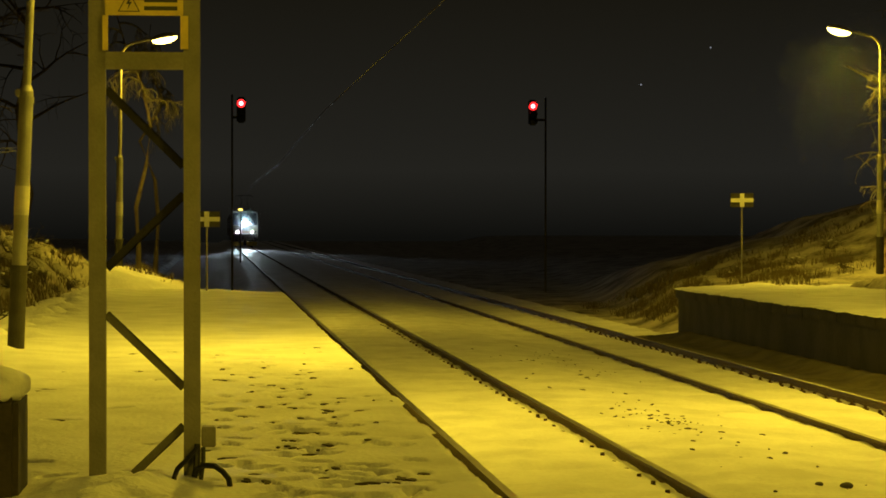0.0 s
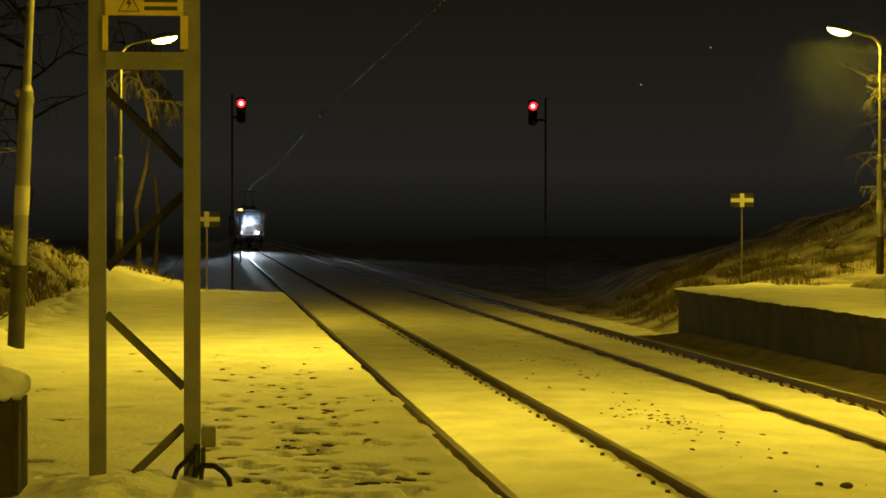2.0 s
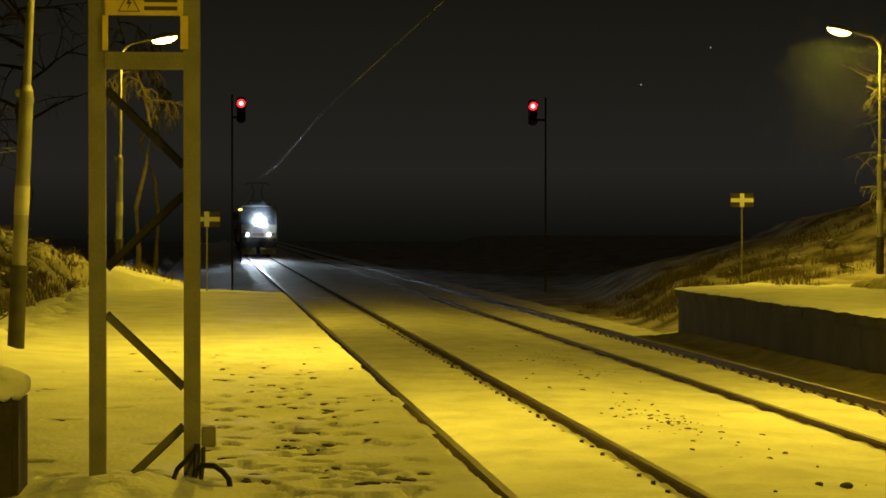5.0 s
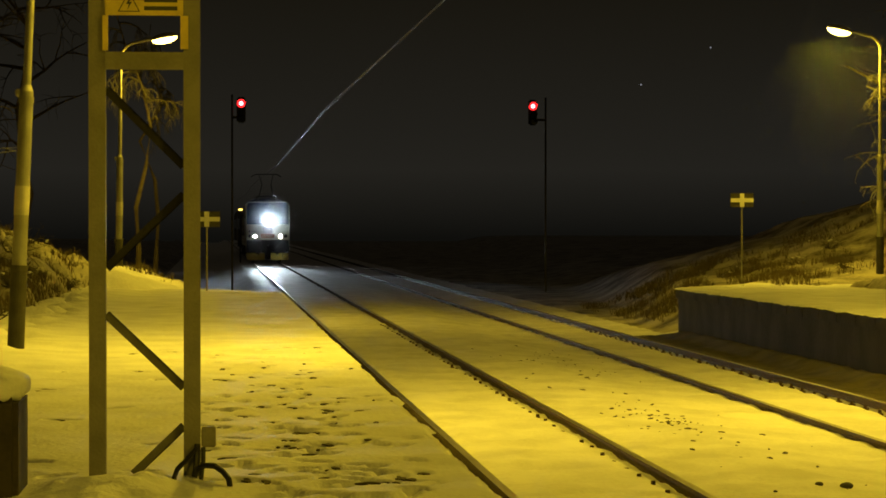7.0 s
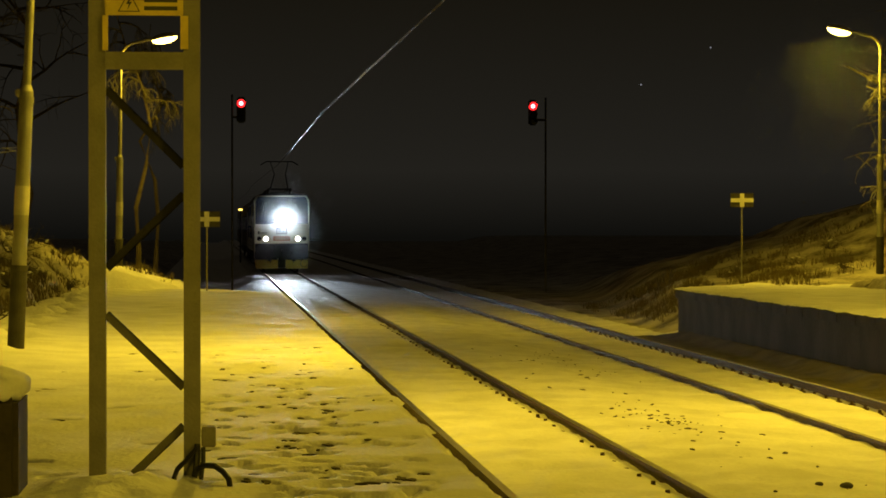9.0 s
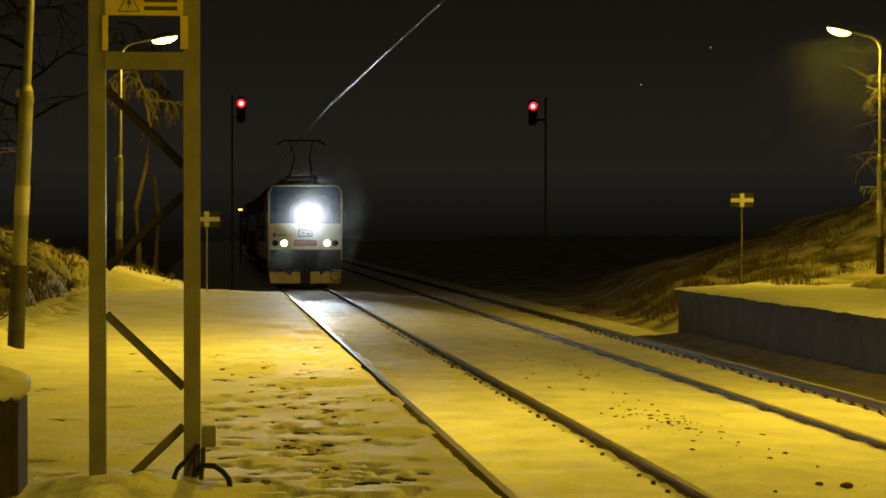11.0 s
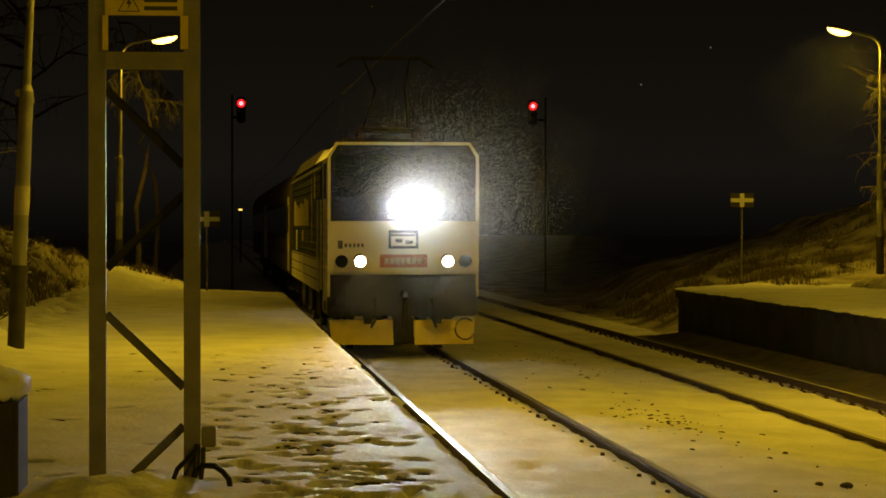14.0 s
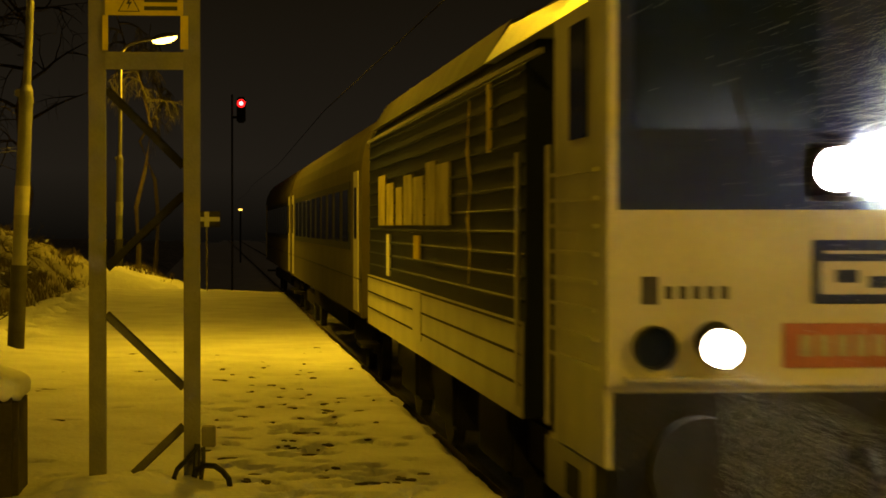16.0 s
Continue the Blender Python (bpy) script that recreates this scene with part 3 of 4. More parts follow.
for profile, y in CAB:
    bm = bmesh.new()
    prism(bm, profile, y, 1.62)
    part("cab_shell", bm, CREAM, loco)
bm = bmesh.new()
prism(bm, [(-HALF + 0.03, 3.17), (-HALF + 0.2, 3.47), (-0.8, 3.52), (0.8, 3.52), (HALF - 0.2, 3.47), (HALF - 0.03, 3.17)], 4.9, LEN - 0.1)
part("roof", bm, ROOFGREY, loco)
bm = bmesh.new()
prism(bm, [(-HALF + 0.02, 3.17), (-HALF + 0.19, 3.43), (-0.8, 3.48), (0.8, 3.48), (HALF - 0.19, 3.43), (HALF - 0.02, 3.17)], 0.5, 4.88)
for v in bm.verts:
    if v.co.y < 1:
        v.co.z -= 0.10 * (v.co.z > 3.3)
part("cab_roof", bm, CREAM, loco, "cream sloping cab roof")
# front
bm = bmesh.new()
prism(bm, [(-HALF, 1.32), (-HALF, 2.14), (HALF, 2.14), (HALF, 1.32)], 0.0, 0.06)
front = part("front_panel", bm, CREAM, loco)
bm = bmesh.new()
out = [(-HALF, 2.14), (-HALF, 3.18), (-HALF + 0.14, 3.40), (HALF - 0.14, 3.40), (HALF, 3.18), (HALF, 2.14)]
inn = [(-HALF + 0.045, 2.14), (-HALF + 0.045, 3.165), (-HALF + 0.16, 3.355), (HALF - 0.16, 3.355), (HALF - 0.045, 3.165), (HALF - 0.045, 2.14)]
for i in range(5):
    a = [(out[i], -0.02), (out[i + 1], -0.02), (inn[i + 1], -0.02), (inn[i], -0.02)]
    f0 = [bm.verts.new((p[0], -0.02, p[1])) for p, _ in a]
    f1 = [bm.verts.new((p[0], 0.06, p[1])) for p, _ in a]
    bm.faces.new(f0)
    for k in range(4):
        bm.faces.new((f0[k], f0[(k + 1) % 4], f1[(k + 1) % 4], f1[k]))
part("front_frame", bm, CREAM, loco, "cream raised rim round the cab front")
bm = bmesh.new()
for s in (-1, 1):
    prism(bm, [(s * abs(p[0]), p[1]) for p in inn[:3]] + [(s * 0.25, 3.355), (s * 0.25, 2.142)], 0.02, 0.058)
prism(bm, [(-0.25, 2.48), (-0.25, 3.355), (0.25, 3.355), (0.25, 2.48)], 0.02, 0.058)
for zz in (2.142, 2.455):
    prism(bm, [(-0.25, zz), (-0.25, zz + 0.04), (0.25, zz + 0.04), (0.25, zz)], 0.02, 0.058)
blue = part("front_band", bm, NAVY, loco, "navy band round the windscreens")
for s in (-1, 1):
    x0, x1 = sorted((s * 0.2, s * 1.08))
    w = part("windscreen", boxed(x0, x1, 0.004, 0.018, 2.52, 3.2, bevel=0.005), GLASS, loco)
    part("wiper", tubed([(s * 0.5, 0.0, 2.36), (s * 0.62, -0.006, 2.75)], 0.008, 6), BLACK, w)


def lamp_unit(x, z, r, lens, label="", name="headlight", back=-0.01, nose=-0.07, bowl=None, dip=0.0):
    """A round lamp: a dark tube from nose to back, dipped towards the rails, its lens at the back, its inner wall
    emitting in place of reflected light.
    """
    turn = np.linspace(0, 2 * math.pi, 28, endpoint=False)

    def lathe(steps_in, closed):
        bm = bmesh.new()
        ring = [[bm.verts.new((x + q * math.cos(a), y, z + dip * (y - nose) + q * math.sin(a))) for a in turn] for q, y in steps_in]
        for p, q in zip(ring, ring[1:]):
            for k in range(28):
                bm.faces.new((p[k], p[(k + 1) % 28], q[(k + 1) % 28], q[k]))
        if closed:
            bm.faces.new(ring[0])
        return bm

    rim = part(name, lathe(((r * 1.16, back + 0.02), (r * 1.16, nose), (r * 1.06, nose), (r * 1.06, back)), True), BLACK, loco, label)
    if bowl:
        part("reflector_glow", lathe(((r * 1.04, nose + 0.004), (r * 1.04, back)), False), bowl, rim)
    bm = bmesh.new()
    bm.faces.new([bm.verts.new((x + r * 1.05 * math.cos(a), back, z + dip * (back - nose) + r * 1.05 * math.sin(a))) for a in turn])
    part("lens", bm, lens, rim)


# The long upper tubes are added to narrow the beam.
for s in (-1, 1):
    lamp_unit(s * 0.117, 2.33, 0.10, BEAM, label="bright white upper headlight", back=0.76, nose=-0.05, bowl=TUBE_GLOW)
for s in (-1, 1):
    lamp_unit(s * 0.70, 1.50, 0.085, LOWBEAM, label="lit lower running light", back=0.055, nose=-0.15, bowl=LOW_TUBE_GLOW, dip=0.16)
    lamp_unit(s * 0.99, 1.50, 0.088, GLASS, label="unlit dark tail light", name="tail_light")
    part("lamp_ledge", boxed(*sorted((s * 0.52, s * 1.13)), -0.075, 0.0, 1.345, 1.362), CHROME, loco, "bright step ledge under the lamps")
# emblem outline, number plate and name become plain shapes
em = part("emblem", boxed(-0.24, 0.24, -0.012, 0.0, 1.70, 2.0, bevel=0.01), NAVY, loco, "navy outlined rounded emblem")
part("emblem_field", boxed(-0.20, 0.20, -0.016, -0.012, 1.745, 1.90, bevel=0.003), CREAM, em)
part("emblem_stroke", boxed(-0.13, -0.02, -0.02, -0.0162, 1.80, 1.86), NAVY, em)
part("emblem_stroke", boxed(0.03, 0.15, -0.02, -0.0162, 1.775, 1.83), NAVY, em)
part("emblem_line", boxed(-0.18, 0.18, -0.016, -0.0125, 1.935, 1.95), CREAM, em)
pl = part("number_plate", boxed(-0.38, 0.38, -0.012, 0.0, 1.40, 1.61, bevel=0.004), REDPLATE, loco, "red number plate")
for k in range(7):
    x = -0.30 + 0.088 * k
    part("plate_bar", boxed(x, x + 0.062, -0.016, -0.0125, 1.455, 1.555), LETTER, pl)
for k in range(5):
    part("name_lettering", boxed(-0.94 + 0.066 * k, -0.90 + 0.066 * k, -0.006, 0.0, 1.725, 1.785, bevel=0.002), DARKSTEEL, loco, "dark name lettering as plain bars")
part("name_initial", boxed(-1.05, -0.97, -0.008, 0.0, 1.70, 1.83, bevel=0.002), DARKSTEEL, loco)
# lower front
part("buffer_beam", boxed(-1.2, 1.2, 0.05, 0.45, 0.62, 1.315, bevel=0.03), BLACK, loco)
for s in (-1, 1):
    bm = bmesh.new()
    disc(bm, s * 0.87, -0.2, 0.98, 0.10, 0.55, 18)
    bf = part("buffer", bm, BLACK, loco)
    bm = bmesh.new()
    disc(bm, s * 0.87, -0.5, 0.98, 0.24, 0.05, 26)
    part("buffer_head", bm, BLACK, bf)
    bm = bmesh.new()
    prism(bm, [(s * 0.17, 0.17), (s * 0.17, 0.56), (s * 1.18, 0.56), (s * 1.14, 0.17)], -0.02, 0.04)
    for v in bm.verts:
        v.co.y += abs(v.co.x) * 0.25 - (0.56 - v.co.z) * 0.35
    # Blade colour carries the yellow lamplight that falls on it.
    part("snow_plough", bm, SIGNYELLOW, loco, "snow plough blade coloured yellow for the lamplight")
    part("plough_bracket", boxed(*sorted((s * 0.5, s * 0.62)), 0.05, 0.35, 0.5, 0.66), BLACK, loco)
    part("air_hose", tubed([(s * 0.45, 0.0, 0.9), (s * 0.45, -0.12, 0.8), (s * 0.47, -0.13, 0.55), (s * 0.52, -0.06, 0.45)], 0.022, 8), RUBBER, loco)
    part("step_box", boxed(*sorted((s * 0.98, s * 1.2)), 0.45, 2.0, 0.62, 0.93, bevel=0.02), CREAM, loco, "cream step skirt under the cab")
    # A flat black plate paints the dark of a step opening.
    part("foot_hole_shade", boxed(*sorted((s * 1.19, s * 1.206)), 0.85, 1.25, 0.68, 0.84), BLACK, loco)
part("hose_loop", tubed([(0.98 + 0.16 * math.cos(a), -0.1, 0.42 + 0.17 * math.sin(a)) for a in np.linspace(0.8, 5.8, 14)], 0.014, 7), RUBBER, loco)
part("coupling_hook", tubed([(0, 0.1, 0.98), (0, -0.25, 0.98), (0, -0.33, 0.92), (0, -0.3, 0.82)], [0.05, 0.05, 0.045, 0.03], 10), BLACK, loco)
part("coupling_link", tubed([(0, -0.3, 0.9), (0, -0.25, 0.6), (0, -0.2, 0.42)], 0.035, 8), BLACK, loco)
part("coupler_mount", boxed(-0.16, 0.16, 0.02, 0.3, 0.2, 0.62, bevel=0.03), BLACK, loco)
# sides
for s in (-1, 1):
    part("cab_window", side_plates(0.55, 1.05, 2.5, 3.08, s), GLASS, loco)
    for k in range(8):
        part("cab_rib", side_plates(0.25, 1.58, 1.38 + 0.135 * k, 1.40 + 0.135 * k, s, 0.022), CREAM, loco)
    for k in range(11):
        bm = bmesh.new()
        z = 1.62 + 0.135 * k
        x = s * (HALF + 0.004)
        prism(bm, [(x - s * 0.02, z - 0.014), (x + s * 0.012, z - 0.005), (x + s * 0.012, z + 0.005), (x - s * 0.02, z + 0.014)], 2.84, LEN - 0.2)
        part("side_rib", bm, NAVY, loco)
    part("lower_side", side_plates(2.8, LEN - 0.05, 0.93, 1.5, s, 0.014), CREAM, loco, "cream lower side band")
    for z in (1.12, 1.3, 1.47):
        part("side_seam", side_plates(2.84, LEN - 0.1, z, z + 0.016, s, 0.022), BLACK, loco)
    part("door_rail", tubed([(s * (HALF + 0.03), 1.64, 1.0), (s * (HALF + 0.03), 1.64, 2.5)], 0.016, 8), CHROME, loco)
    part("door_rail", tubed([(s * (HALF + 0.03), 2.86, 1.0), (s * (HALF + 0.03), 2.86, 2.5)], 0.016, 8), CHROME, loco)
    part("gutter", side_plates(2.0, LEN - 0.2, 3.02, 3.05, s, 0.03), GALV, loco)
    for k, (w, top) in enumerate(((0.95, 2.56), (0.8, 2.6), (0.9, 2.5), (0.85, 2.54), (0.7, 2.44), (0.85, 2.5), (0.9, 2.6))):
        y = 6.8 + 1.06 * k
        part("lettering_block", side_plates(y, y + w + 0.06, 2.07, top, s, 0.02), LETTER, loco, "pale lettering as a plain block")
    bm = bmesh.new()
    zz = [(5.5, 2.95), (5.62, 2.6), (5.42, 2.35), (5.6, 2.1), (5.45, 1.9), (5.55, 1.66)]
    tube(bm, [(s * (HALF + 0.012), y, z) for y, z in zz], [0.05, 0.075, 0.06, 0.08, 0.05, 0.02], 6)
    for v in bm.verts:
        v.co.x = s * (HALF + 0.012) + (v.co.x - s * (HALF + 0.012)) * 0.12
    part("yellow_flash", bm, SIGNYELLOW, loco, "yellow zigzag flash painted on the side")
    part("yellow_patch", side_plates(4.3, 4.45, 2.55, 3.0, s, 0.018), SIGNYELLOW, loco)
    part("side_notice", side_plates(9.3, 9.85, 1.77, 1.98, s, 0.02), SIGNYELLOW, loco, "small orange notice plate")
    part("side_notice", side_plates(12.6, 13.0, 1.55, 1.98, s, 0.02), SIGNWHITE, loco)
    part("access_hatch", side_plates(9.1, 9.9, 1.06, 1.48, s, 0.024), CREAM, loco)
    for k, y in enumerate((4.2, 7.5, 10.8)):
        part("side_tank", boxed(*sorted((s * 0.55, s * 1.12)), y, y + 1.6, 0.42, 0.93, bevel=0.04), BLACK, loco)
    for y in (2.0, 5.2, 10.7, 13.9):
        bm = bmesh.new()
        bmesh.ops.create_cone(bm, cap_ends=True, segments=28, radius1=0.6, radius2=0.6, depth=0.12, matrix=Matrix.Translation((s * GAUGE, y, 0.605)) @ pose(0, 0, 0, 0, 90))
        bmesh.ops.create_cone(bm, cap_ends=True, segments=16, radius1=0.14, radius2=0.14, depth=0.2, matrix=Matrix.Translation((s * 0.86, y, 0.605)) @ pose(0, 0, 0, 0, 90))
        part("wheel", bm, BLACK, loco)
    for y in (3.6, 12.3):
        part("bogie_frame", boxed(*sorted((s * 0.84, s * 0.98)), y - 2.2, y + 2.2, 0.5, 0.85, bevel=0.04), BLACK, loco)
part("rear_end", boxed(-1.15, 1.15, LEN, LEN + 0.5, 0.9, 3.2, bevel=0.05), BLACK, loco, "dark gangway end")
# roof gear
for y, l in ((4.8, 2.2), (8.0, 2.0), (11.4, 2.4)):
    part("roof_box", boxed(-0.7, 0.7, y, y + l, 3.45, 3.64, bevel=0.04), BLACK, loco)
for y in (2.9, 3.7, 7.4, 10.6):
    for s in (-1, 1):
        part("insulator", tubed([(s * 0.5, y, 3.5), (s * 0.5, y, 3.58), (s * 0.5, y, 3.62), (s * 0.5, y, 3.7), (s * 0.5, y, 3.78)], [0.04, 0.07, 0.04, 0.07, 0.04], 12), BARK, loco)
pan = part("pantograph", boxed(-0.5, 0.5, 2.8, 3.9, 3.70, 3.76, bevel=0.01), BLACK, loco, "raised pantograph on the roof")
for s in (-1, 1):
    part("lower_arm", tubed([(s * 0.4, 3.8, 3.76), (s * 0.25, 2.7, 4.4)], 0.025, 8), BLACK, pan)
    part("upper_arm", tubed([(s * 0.25, 2.7, 4.4), (s * 0.4, 3.5, 4.96)], 0.02, 8), BLACK, pan)
for dy in (-0.15, 0.15):
    part("collector_strip", tubed([(-0.85, 3.5 + dy, 4.85), (-0.6, 3.5 + dy, 5.0), (0.6, 3.5 + dy, 5.0), (0.85, 3.5 + dy, 4.85)], 0.022, 8), BLACK, pan)


# ---- flakes added before the lamps to imitate their bloom and haze ----
def flake_mesh(name, c, w, seed):
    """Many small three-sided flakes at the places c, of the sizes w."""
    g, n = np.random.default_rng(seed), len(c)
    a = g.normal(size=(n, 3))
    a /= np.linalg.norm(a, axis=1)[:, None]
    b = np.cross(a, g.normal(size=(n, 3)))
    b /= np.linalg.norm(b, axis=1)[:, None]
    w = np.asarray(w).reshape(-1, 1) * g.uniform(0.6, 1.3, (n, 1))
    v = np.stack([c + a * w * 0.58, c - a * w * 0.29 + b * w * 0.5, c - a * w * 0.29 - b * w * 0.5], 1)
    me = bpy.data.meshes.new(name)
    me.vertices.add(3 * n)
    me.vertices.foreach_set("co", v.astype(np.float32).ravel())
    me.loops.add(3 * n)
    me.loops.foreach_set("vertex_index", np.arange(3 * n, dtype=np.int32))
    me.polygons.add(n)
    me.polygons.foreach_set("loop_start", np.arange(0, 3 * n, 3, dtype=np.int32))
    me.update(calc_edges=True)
    me.materials.append(HALO_WHITE)
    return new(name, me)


def beam_flakes(x, z, count, near, reach, spread, dip, side, seed):
    """A cone of flakes added before a lamp to imitate its halo."""
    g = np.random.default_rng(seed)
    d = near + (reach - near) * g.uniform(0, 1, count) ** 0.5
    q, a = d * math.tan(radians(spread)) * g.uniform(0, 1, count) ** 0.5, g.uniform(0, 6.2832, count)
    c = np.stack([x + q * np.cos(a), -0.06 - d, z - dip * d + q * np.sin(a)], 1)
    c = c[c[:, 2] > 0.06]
    halo_cone = flake_mesh("beam_flakes", c, np.full(len(c), side), seed + 1)
    halo_cone.parent = loco
    tagged(halo_cone, "flakes added to imitate the headlight halo", kind="stuff")


def bloom_flakes(count, near, reach, side, seed):
    """Flakes added ahead of the train to imitate headlight bloom, thinning out sideways."""
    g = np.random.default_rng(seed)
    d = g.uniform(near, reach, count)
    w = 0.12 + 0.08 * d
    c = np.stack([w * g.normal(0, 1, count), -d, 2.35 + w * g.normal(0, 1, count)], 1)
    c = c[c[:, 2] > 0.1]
    bloom = flake_mesh("bloom_flakes", c, np.full(len(c), side), seed + 1)
    bloom.parent = loco
    tagged(bloom, "flakes added ahead of the train to imitate bloom", kind="stuff")


bloom_flakes(270000, 1.4, 8.5, 0.0042, 70)
beam_flakes(0.0, 2.33, 22000, 0.01, 0.45, 28, 0.0, 0.0022, 19)
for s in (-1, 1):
    beam_flakes(s * 0.7, 1.5, 30000, 0.1, 3.0, 13, 0.3, 0.0030, 12 + s)


# ---- coaches ----
def coach():
    c = thing("passenger_coach", "dull cream and grey passenger coach with dark windows", "railway coach", group="coaches of the train")
    L = 24.2
    bm = bmesh.new()
    prof = [(-HALF - 0.02, 0.95), (-HALF - 0.02, 2.75)] + [(-(HALF + 0.02) * math.cos(a) ** 0.6, 2.75 + 0.85 * math.sin(a)) for a in np.linspace(0.15, 1.5, 7)]
    prof += [(-x, z) for x, z in prof[::-1]]
    prism(bm, prof, 0, L)
    part("body", bm, COACHGREEN, c)
    for s in (-1, 1):
        x = s * (HALF + 0.02)
        part("window_band", boxed(*sorted((x, x + s * 0.01)), 2.3, L - 2.3, 1.75, 2.65), NAVY, c)
        for k in range(10):
            w = part("window", boxed(*sorted((x + s * 0.01, x + s * 0.016)), 2.6 + 1.95 * k, 3.85 + 1.95 * k, 1.85, 2.55, bevel=0.002), GLASS, c)
        for y in (0.6, L - 1.5):
            d = part("door", boxed(*sorted((x, x + s * 0.012)), y, y + 0.9, 1.0, 2.75), CREAM, c)
            part("door_window", boxed(*sorted((x + s * 0.012, x + s * 0.02)), y + 0.25, y + 0.65, 1.9, 2.55), GLASS, d)
            part("step", boxed(*sorted((s * 0.95, s * 1.2)), y, y + 0.9, 0.55, 0.6), BLACK, c)
        part("side_seam", boxed(*sorted((x, x + s * 0.012)), 0.05, L - 0.05, 1.4, 1.42), BLACK, c)
        for y in (2.6, 5.1, L - 5.1, L - 2.6):
            bm = bmesh.new()
            bmesh.ops.create_cone(bm, cap_ends=True, segments=24, radius1=0.46, radius2=0.46, depth=0.12, matrix=Matrix.Translation((s * GAUGE, y, 0.465)) @ pose(0, 0, 0, 0, 90))
            part("wheel", bm, BLACK, c)
        for y in (3.85, L - 3.85):
            part("bogie_frame", boxed(*sorted((s * 0.84, s * 0.96)), y - 1.8, y + 1.8, 0.4, 0.7, bevel=0.03), BLACK, c)
    part("underframe", boxed(-1.0, 1.0, 6.5, L - 6.5, 0.5, 0.95, bevel=0.04), BLACK, c)
    part("gangway", boxed(-0.6, 0.6, -0.35, 0.0, 1.0, 3.1, bevel=0.04), RUBBER, c)
    return c


coach_a = coach()
coach_b = copy_thing(coach_a, Matrix.Identity(4))



# ---- trees, twigs and grass ----
def branch(bm, start, way, length, r, depth, rnd, droop, fan, twigs):
    pts, p, d = [Vector(start)], Vector(start), Vector(way).normalized()
    n = 6
    for i in range(n):
        d = (d + Vector((rnd.gauss(0, 0.13), rnd.gauss(0, 0.13), rnd.gauss(0, 0.08) - droop))).normalized()
        p = p + d * length / n
        pts.append(p.copy())
    tube(bm, pts, [r * (1 - 0.75 * i / n) for i in range(n + 1)], 5 if depth < 2 else 4)
    if depth == 0:
        return
    for k in range(fan):
        i = rnd.randint(1, n)
        side = Vector((rnd.gauss(0, 1), rnd.gauss(0, 1), rnd.gauss(0.1, 0.5)))
        side = (side - d * side.dot(d) * 0.5).normalized()
        branch(bm, pts[i], d * 0.5 + side, length * rnd.uniform(0.4, 0.65), r * 0.45, depth - 1, rnd, droop * 1.5 + 0.02, fan, twigs)


def tree(x, y, z, h, seed, droop=0.02, fan=4, depth=3, material=None, label="bare winter tree with rime on its twigs", r=0.12, limbs=9, low=0.3, spread=1.0):
    rnd = random.Random(seed)
    t = thing("tree", label, "tree", (x, y, z), "bare trees")
    bm = bmesh.new()
    trunk = [(rnd.gauss(0, 0.06) * i, rnd.gauss(0, 0.06) * i, h * i / 7) for i in range(8)]
    trunk[0] = (0, 0, -0.5)
    tube(bm, trunk, [r * (1 - 0.8 * i / 7) for i in range(8)], 9)
    part("trunk", bm, BARK, t)
    bm = bmesh.new()
    for k in range(limbs):
        u = low + (0.97 - low) * k / limbs
        i = min(6, int(u * 7))
        p = Vector(trunk[i]).lerp(Vector(trunk[i + 1]), u * 7 - i)
        a = rnd.uniform(0, 6.28)
        branch(bm, p, (math.cos(a), math.sin(a), rnd.uniform(0.2, 0.9)), h * rnd.uniform(0.22, 0.36) * spread, r * 0.45, depth - 1, rnd, droop, fan, 0)
    part("crown", bm, material or RIME, t, "thin drooping twigs" if droop > 0.1 else "")
    return t


BIRCH = "birch with thin drooping frosted twigs"
tree(-1.75, 52.5, 0.6, 6.6, 5, droop=0.2, fan=7, label=BIRCH, limbs=9, low=0.66, r=0.07, spread=0.5, material=TWIG)
tree(-1.5, 56.5, 0.3, 6.8, 9, droop=0.22, fan=7, label=BIRCH, limbs=9, low=0.66, r=0.07, spread=0.45, material=TWIG)
tree(-6.2, 52.0, 2.2, 7.5, 21, limbs=10, material=BARK, label="dark bare winter tree")
tree(-5.2, 62.0, 1.8, 8.0, 22, limbs=10, material=BARK, label="dark bare winter tree")
tree(-7.6, 44.0, 2.6, 7.0, 23, limbs=10, material=BARK, label="dark bare winter tree")
tree(-9.5, 58.0, 3.0, 9.0, 24, limbs=10, material=BARK, label="dark bare winter tree")
tree(16.3, 51.5, 1.6, 4.3, 31, spread=0.75, fan=5, depth=4, limbs=12, low=0.15, droop=0.06, label="bushy bare tree with snow-dusted twigs")
tree(18.6, 55.0, 2.0, 6.0, 32, fan=5, limbs=12, low=0.15, label="bushy bare tree with snow-dusted twigs")
tree(20.5, 62.0, 2.6, 8.0, 33, limbs=10)


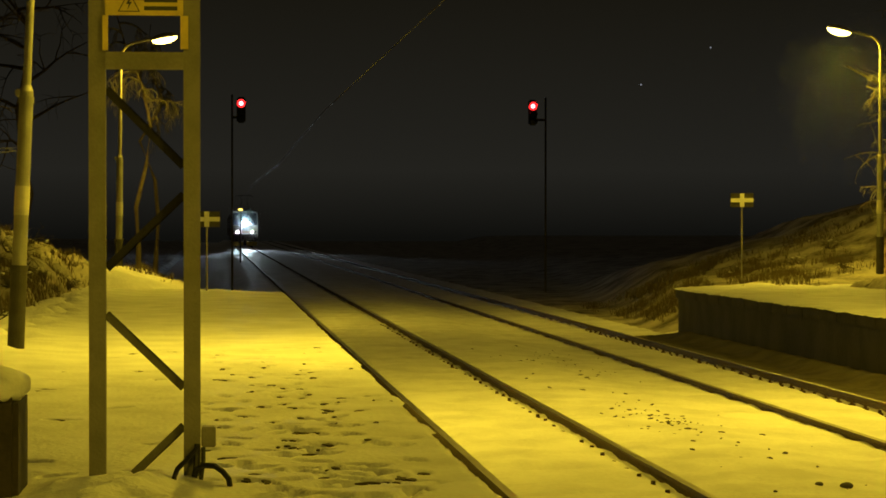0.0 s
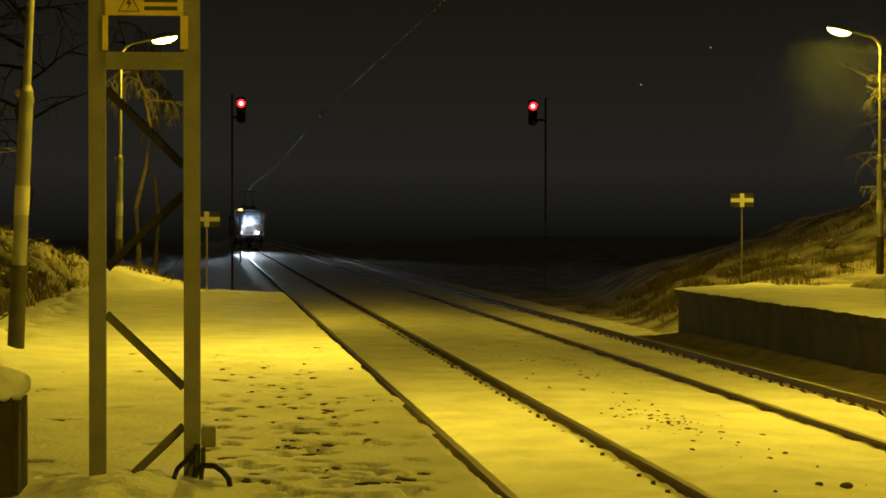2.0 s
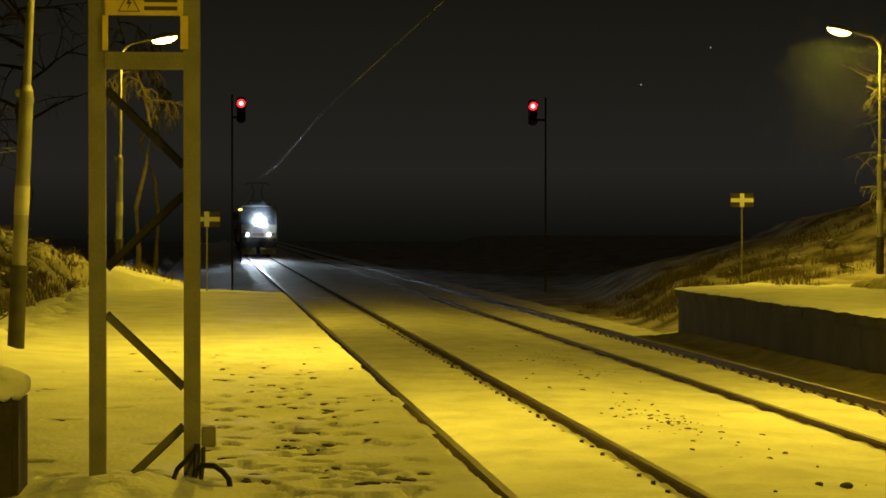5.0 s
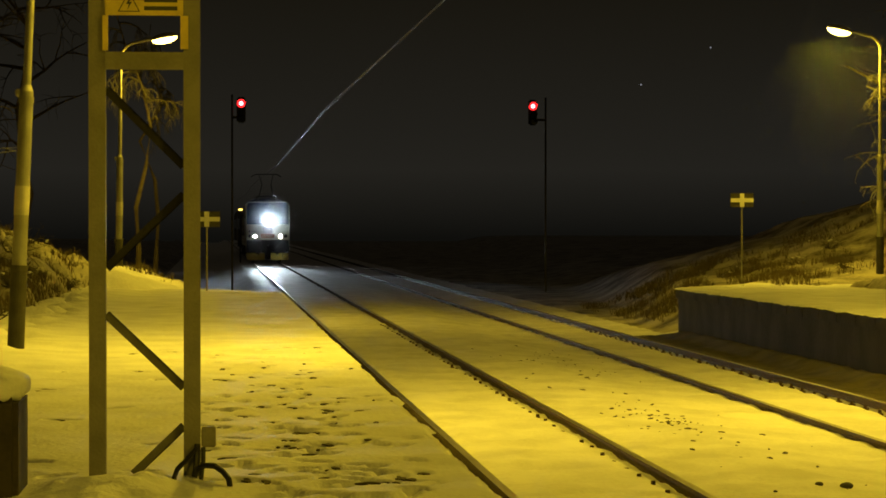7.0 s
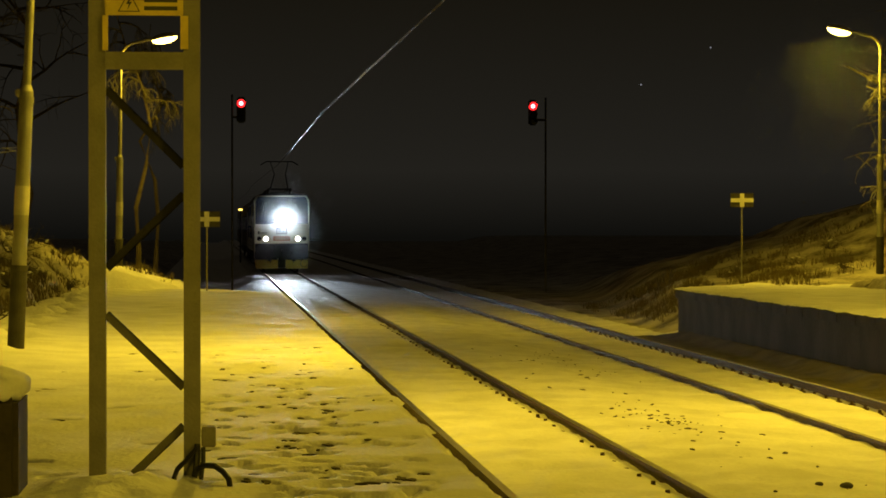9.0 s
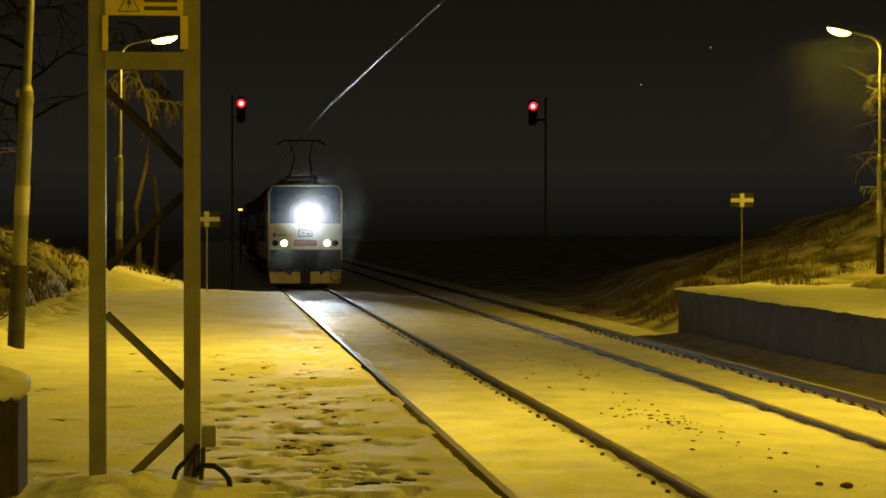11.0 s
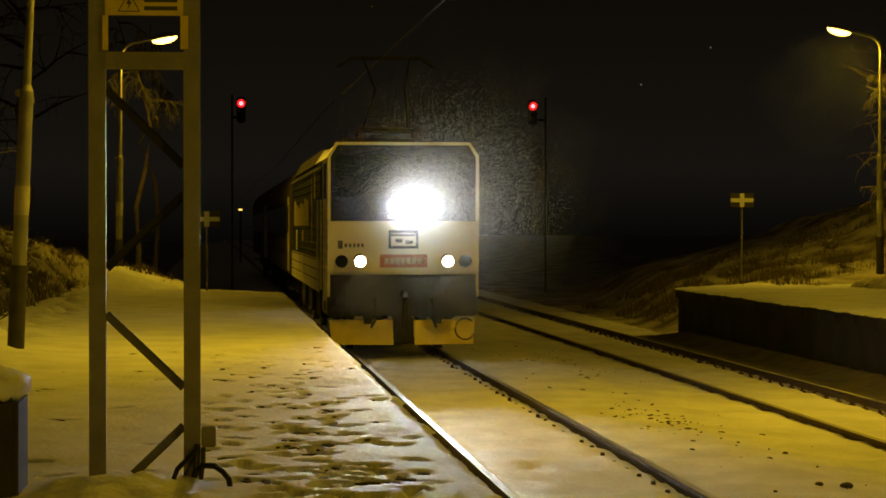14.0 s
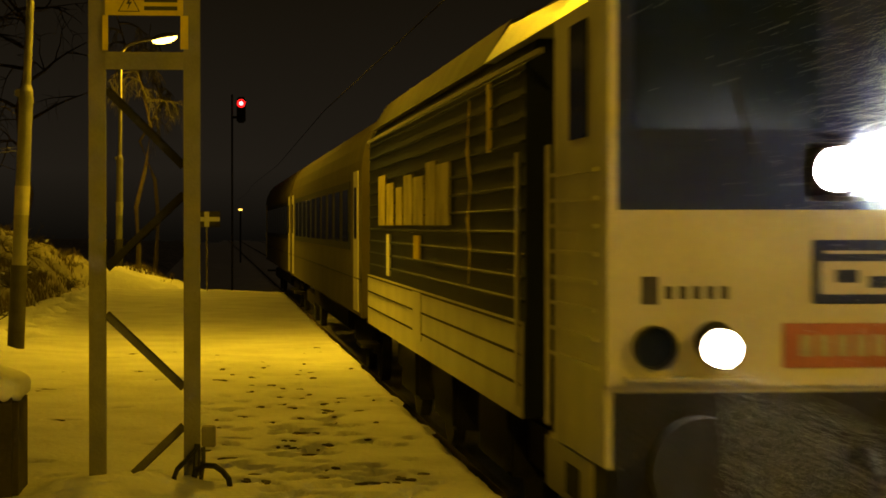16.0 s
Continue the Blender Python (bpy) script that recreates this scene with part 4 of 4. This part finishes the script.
def tufts(name, spots, label, seed):
    rnd = random.Random(seed)
    bm = bmesh.new()
    for x0, x1, y0, y1, count, tall in spots:
        for k in range(count):
            x, y = rnd.uniform(x0, x1), rnd.uniform(y0, y1)
            if noise.noise(Vector((x * 0.9, y * 0.45, seed))) < -0.02:
                continue
            z = float(ground_height(np.array([[x]]), np.array([[y]]))[0, 0])
            for b in range(5):
                a, l = rnd.uniform(0, 6.28), tall * rnd.uniform(0.25, 1.4)
                w = 0.0045
                dx, dy = math.cos(a), math.sin(a)
                p0, p1 = Vector((x - dy * w, y + dx * w, z - 0.02)), Vector((x + dy * w, y - dx * w, z - 0.02))
                mid = Vector((x + dx * l * 0.3, y + dy * l * 0.3, z + l * 0.7))
                tip = Vector((x + dx * l * 0.8, y + dy * l * 0.8, z + l * rnd.uniform(0.4, 0.9)))
                q0, q1 = mid + Vector((-dy * w, dx * w, 0)) * 0.8, mid + Vector((dy * w, -dx * w, 0)) * 0.8
                v = [bm.verts.new(c) for c in (p0, p1, q1, q0, tip)]
                bm.faces.new(v[:4])
                bm.faces.new((v[3], v[2], v[4]))
    tagged(obj(name, bm, GRASS), label, "grass", kind="stuff")


tufts("bank_grass", [(-6.5, -2.5, 24, 54, 3600, 0.17), (-3.6, -2.3, 20, 40, 1500, 0.17), (-2.6, -0.9, 47.5, 53, 350, 0.16)], "dry grass sticking out of the snowy bank", 2)
tufts("slope_grass", [(10.2, 19, 49, 62, 2600, 0.17), (9.9, 13.5, 47, 60, 2600, 0.22)], "dry grass sticking out of the snowy slope", 3)

# Post and bowl are added to carry an orange point of light.
far = thing("distant_light", "small orange point of light far down the line", "lamp", (1.6, 130, 0))
part("post", tubed([(0, 0, -0.5), (0, 0, 2.95)], 0.05, 8), DARKSTEEL, far)
bm = bmesh.new()
bmesh.ops.create_uvsphere(bm, u_segments=12, v_segments=8, radius=0.055, matrix=Matrix.Translation((0, 0, 3.0)) @ Matrix.Diagonal((2.0, 1, 0.8, 1)))
part("lamp_bowl", bm, FARLIGHT, far)


for place in [(54.2, 280.0, 20.0), (63.2, 280.0, 24.8)]:  # two pale points of light in the night sky
    bm = bmesh.new()
    bmesh.ops.create_icosphere(bm, subdivisions=2, radius=0.1)
    star = obj("star", bm, STARLIGHT)
    star.location = place
    tagged(star, "faint pale star in the night sky", "star", "stars")


# ---- shrubs on the bank, and a snowy bough ----
def shrub(x, y, h, seed, label="low bare shrub dusted with snow"):
    rnd = random.Random(seed)
    z = float(ground_height(np.array([[x]]), np.array([[y]]))[0, 0])
    t = thing("shrub", label, "shrub", (x, y, z), "shrubs on the banks")
    bm = bmesh.new()
    for k in range(16):
        a = rnd.uniform(0, 6.28)
        branch(bm, (0, 0, -0.05), (math.cos(a), math.sin(a), rnd.uniform(0.5, 1.6)), h * rnd.uniform(0.6, 1.1), 0.012, 2, rnd, 0.05, 3, 0)
    tagged(part("brushwood", bm, TWIG, t), kind="stuff")
    bm = bmesh.new()
    for k in range(4):
        r = h * rnd.uniform(0.03, 0.07)
        bmesh.ops.create_icosphere(bm, subdivisions=2, radius=r, matrix=Matrix.Translation((rnd.gauss(0, 0.35) * h, rnd.gauss(0, 0.35) * h, h * rnd.uniform(0.1, 0.6)))
                                   @ Matrix.Diagonal((1.6, 1.2, 0.55, 1)))
    for v in bm.verts:
        v.co *= 1 + 0.12 * noise.noise(v.co * 14)
    tagged(part("snow_dusting", bm, SNOW, t, "small clumps of snow caught in the twigs", smooth=True), kind="stuff")


for k, (x, y, h) in enumerate(((-3.0, 34, 0.55), (-3.3, 37, 0.5), (-2.9, 30, 0.4), (-3.6, 41, 0.7), (-2.75, 43, 0.35), (-4.2, 46, 0.8), (-2.6, 27, 0.3),
                               (13.9, 52.5, 0.35), (15.2, 54, 0.4), (14.6, 50.6, 0.3), (12.6, 53, 0.35), (16.6, 52.2, 0.45))):
    shrub(x, y, h, 60 + k)
bm = bmesh.new()
rb = random.Random(77)
branch(bm, (-6.3, 44.0, 3.1), (1, 0.05, 0.12), 2.6, 0.03, 2, rb, 0.01, 4, 0)
bough = thing("tree", "thin tree with one long snow-laden bough", "tree", (0, 0, 0), "bare trees")
part("bough", bm, SIGNWHITE, bough, "bough thick with snow")
part("trunk", tubed([(-6.3, 44.0, 1.5), (-6.32, 44.0, 3.2), (-6.25, 44.05, 6.5)], [0.08, 0.07, 0.02], 8), BARK, bough)


# ---- flakes added round the far lamp to imitate its glow ----
def lamp_halo(count, x, y, z, reach, seed):
    g = np.random.default_rng(seed)
    c = np.array([x, y, z]) + g.normal(0, 1, (count, 3)) * np.array([0.55, 0.8, 0.6]) * reach
    tagged(flake_mesh("lamp_halo_flakes", c, np.full(count, 0.0032), seed + 1), "flakes added to imitate glow under the far lamp", "mist", kind="stuff")


lamp_halo(60000, 14.4, 49.0, 5.4, 1.7, 6)


# ---- what moves ----
def motions():
    speed, last = 12.65, 10.22
    rows = [(float(t), last + speed * (16.0 - t)) for t in range(0, 17, 2)]
    walk(loco, [(t, pose(LINE_1, y, 0)) for t, y in rows])
    walk(coach_a, [(t, pose(LINE_1, y + LEN + 0.9, 0)) for t, y in rows])
    walk(coach_b, [(t, pose(LINE_1, y + LEN + 0.9 + 24.7, 0)) for t, y in rows])


motions()
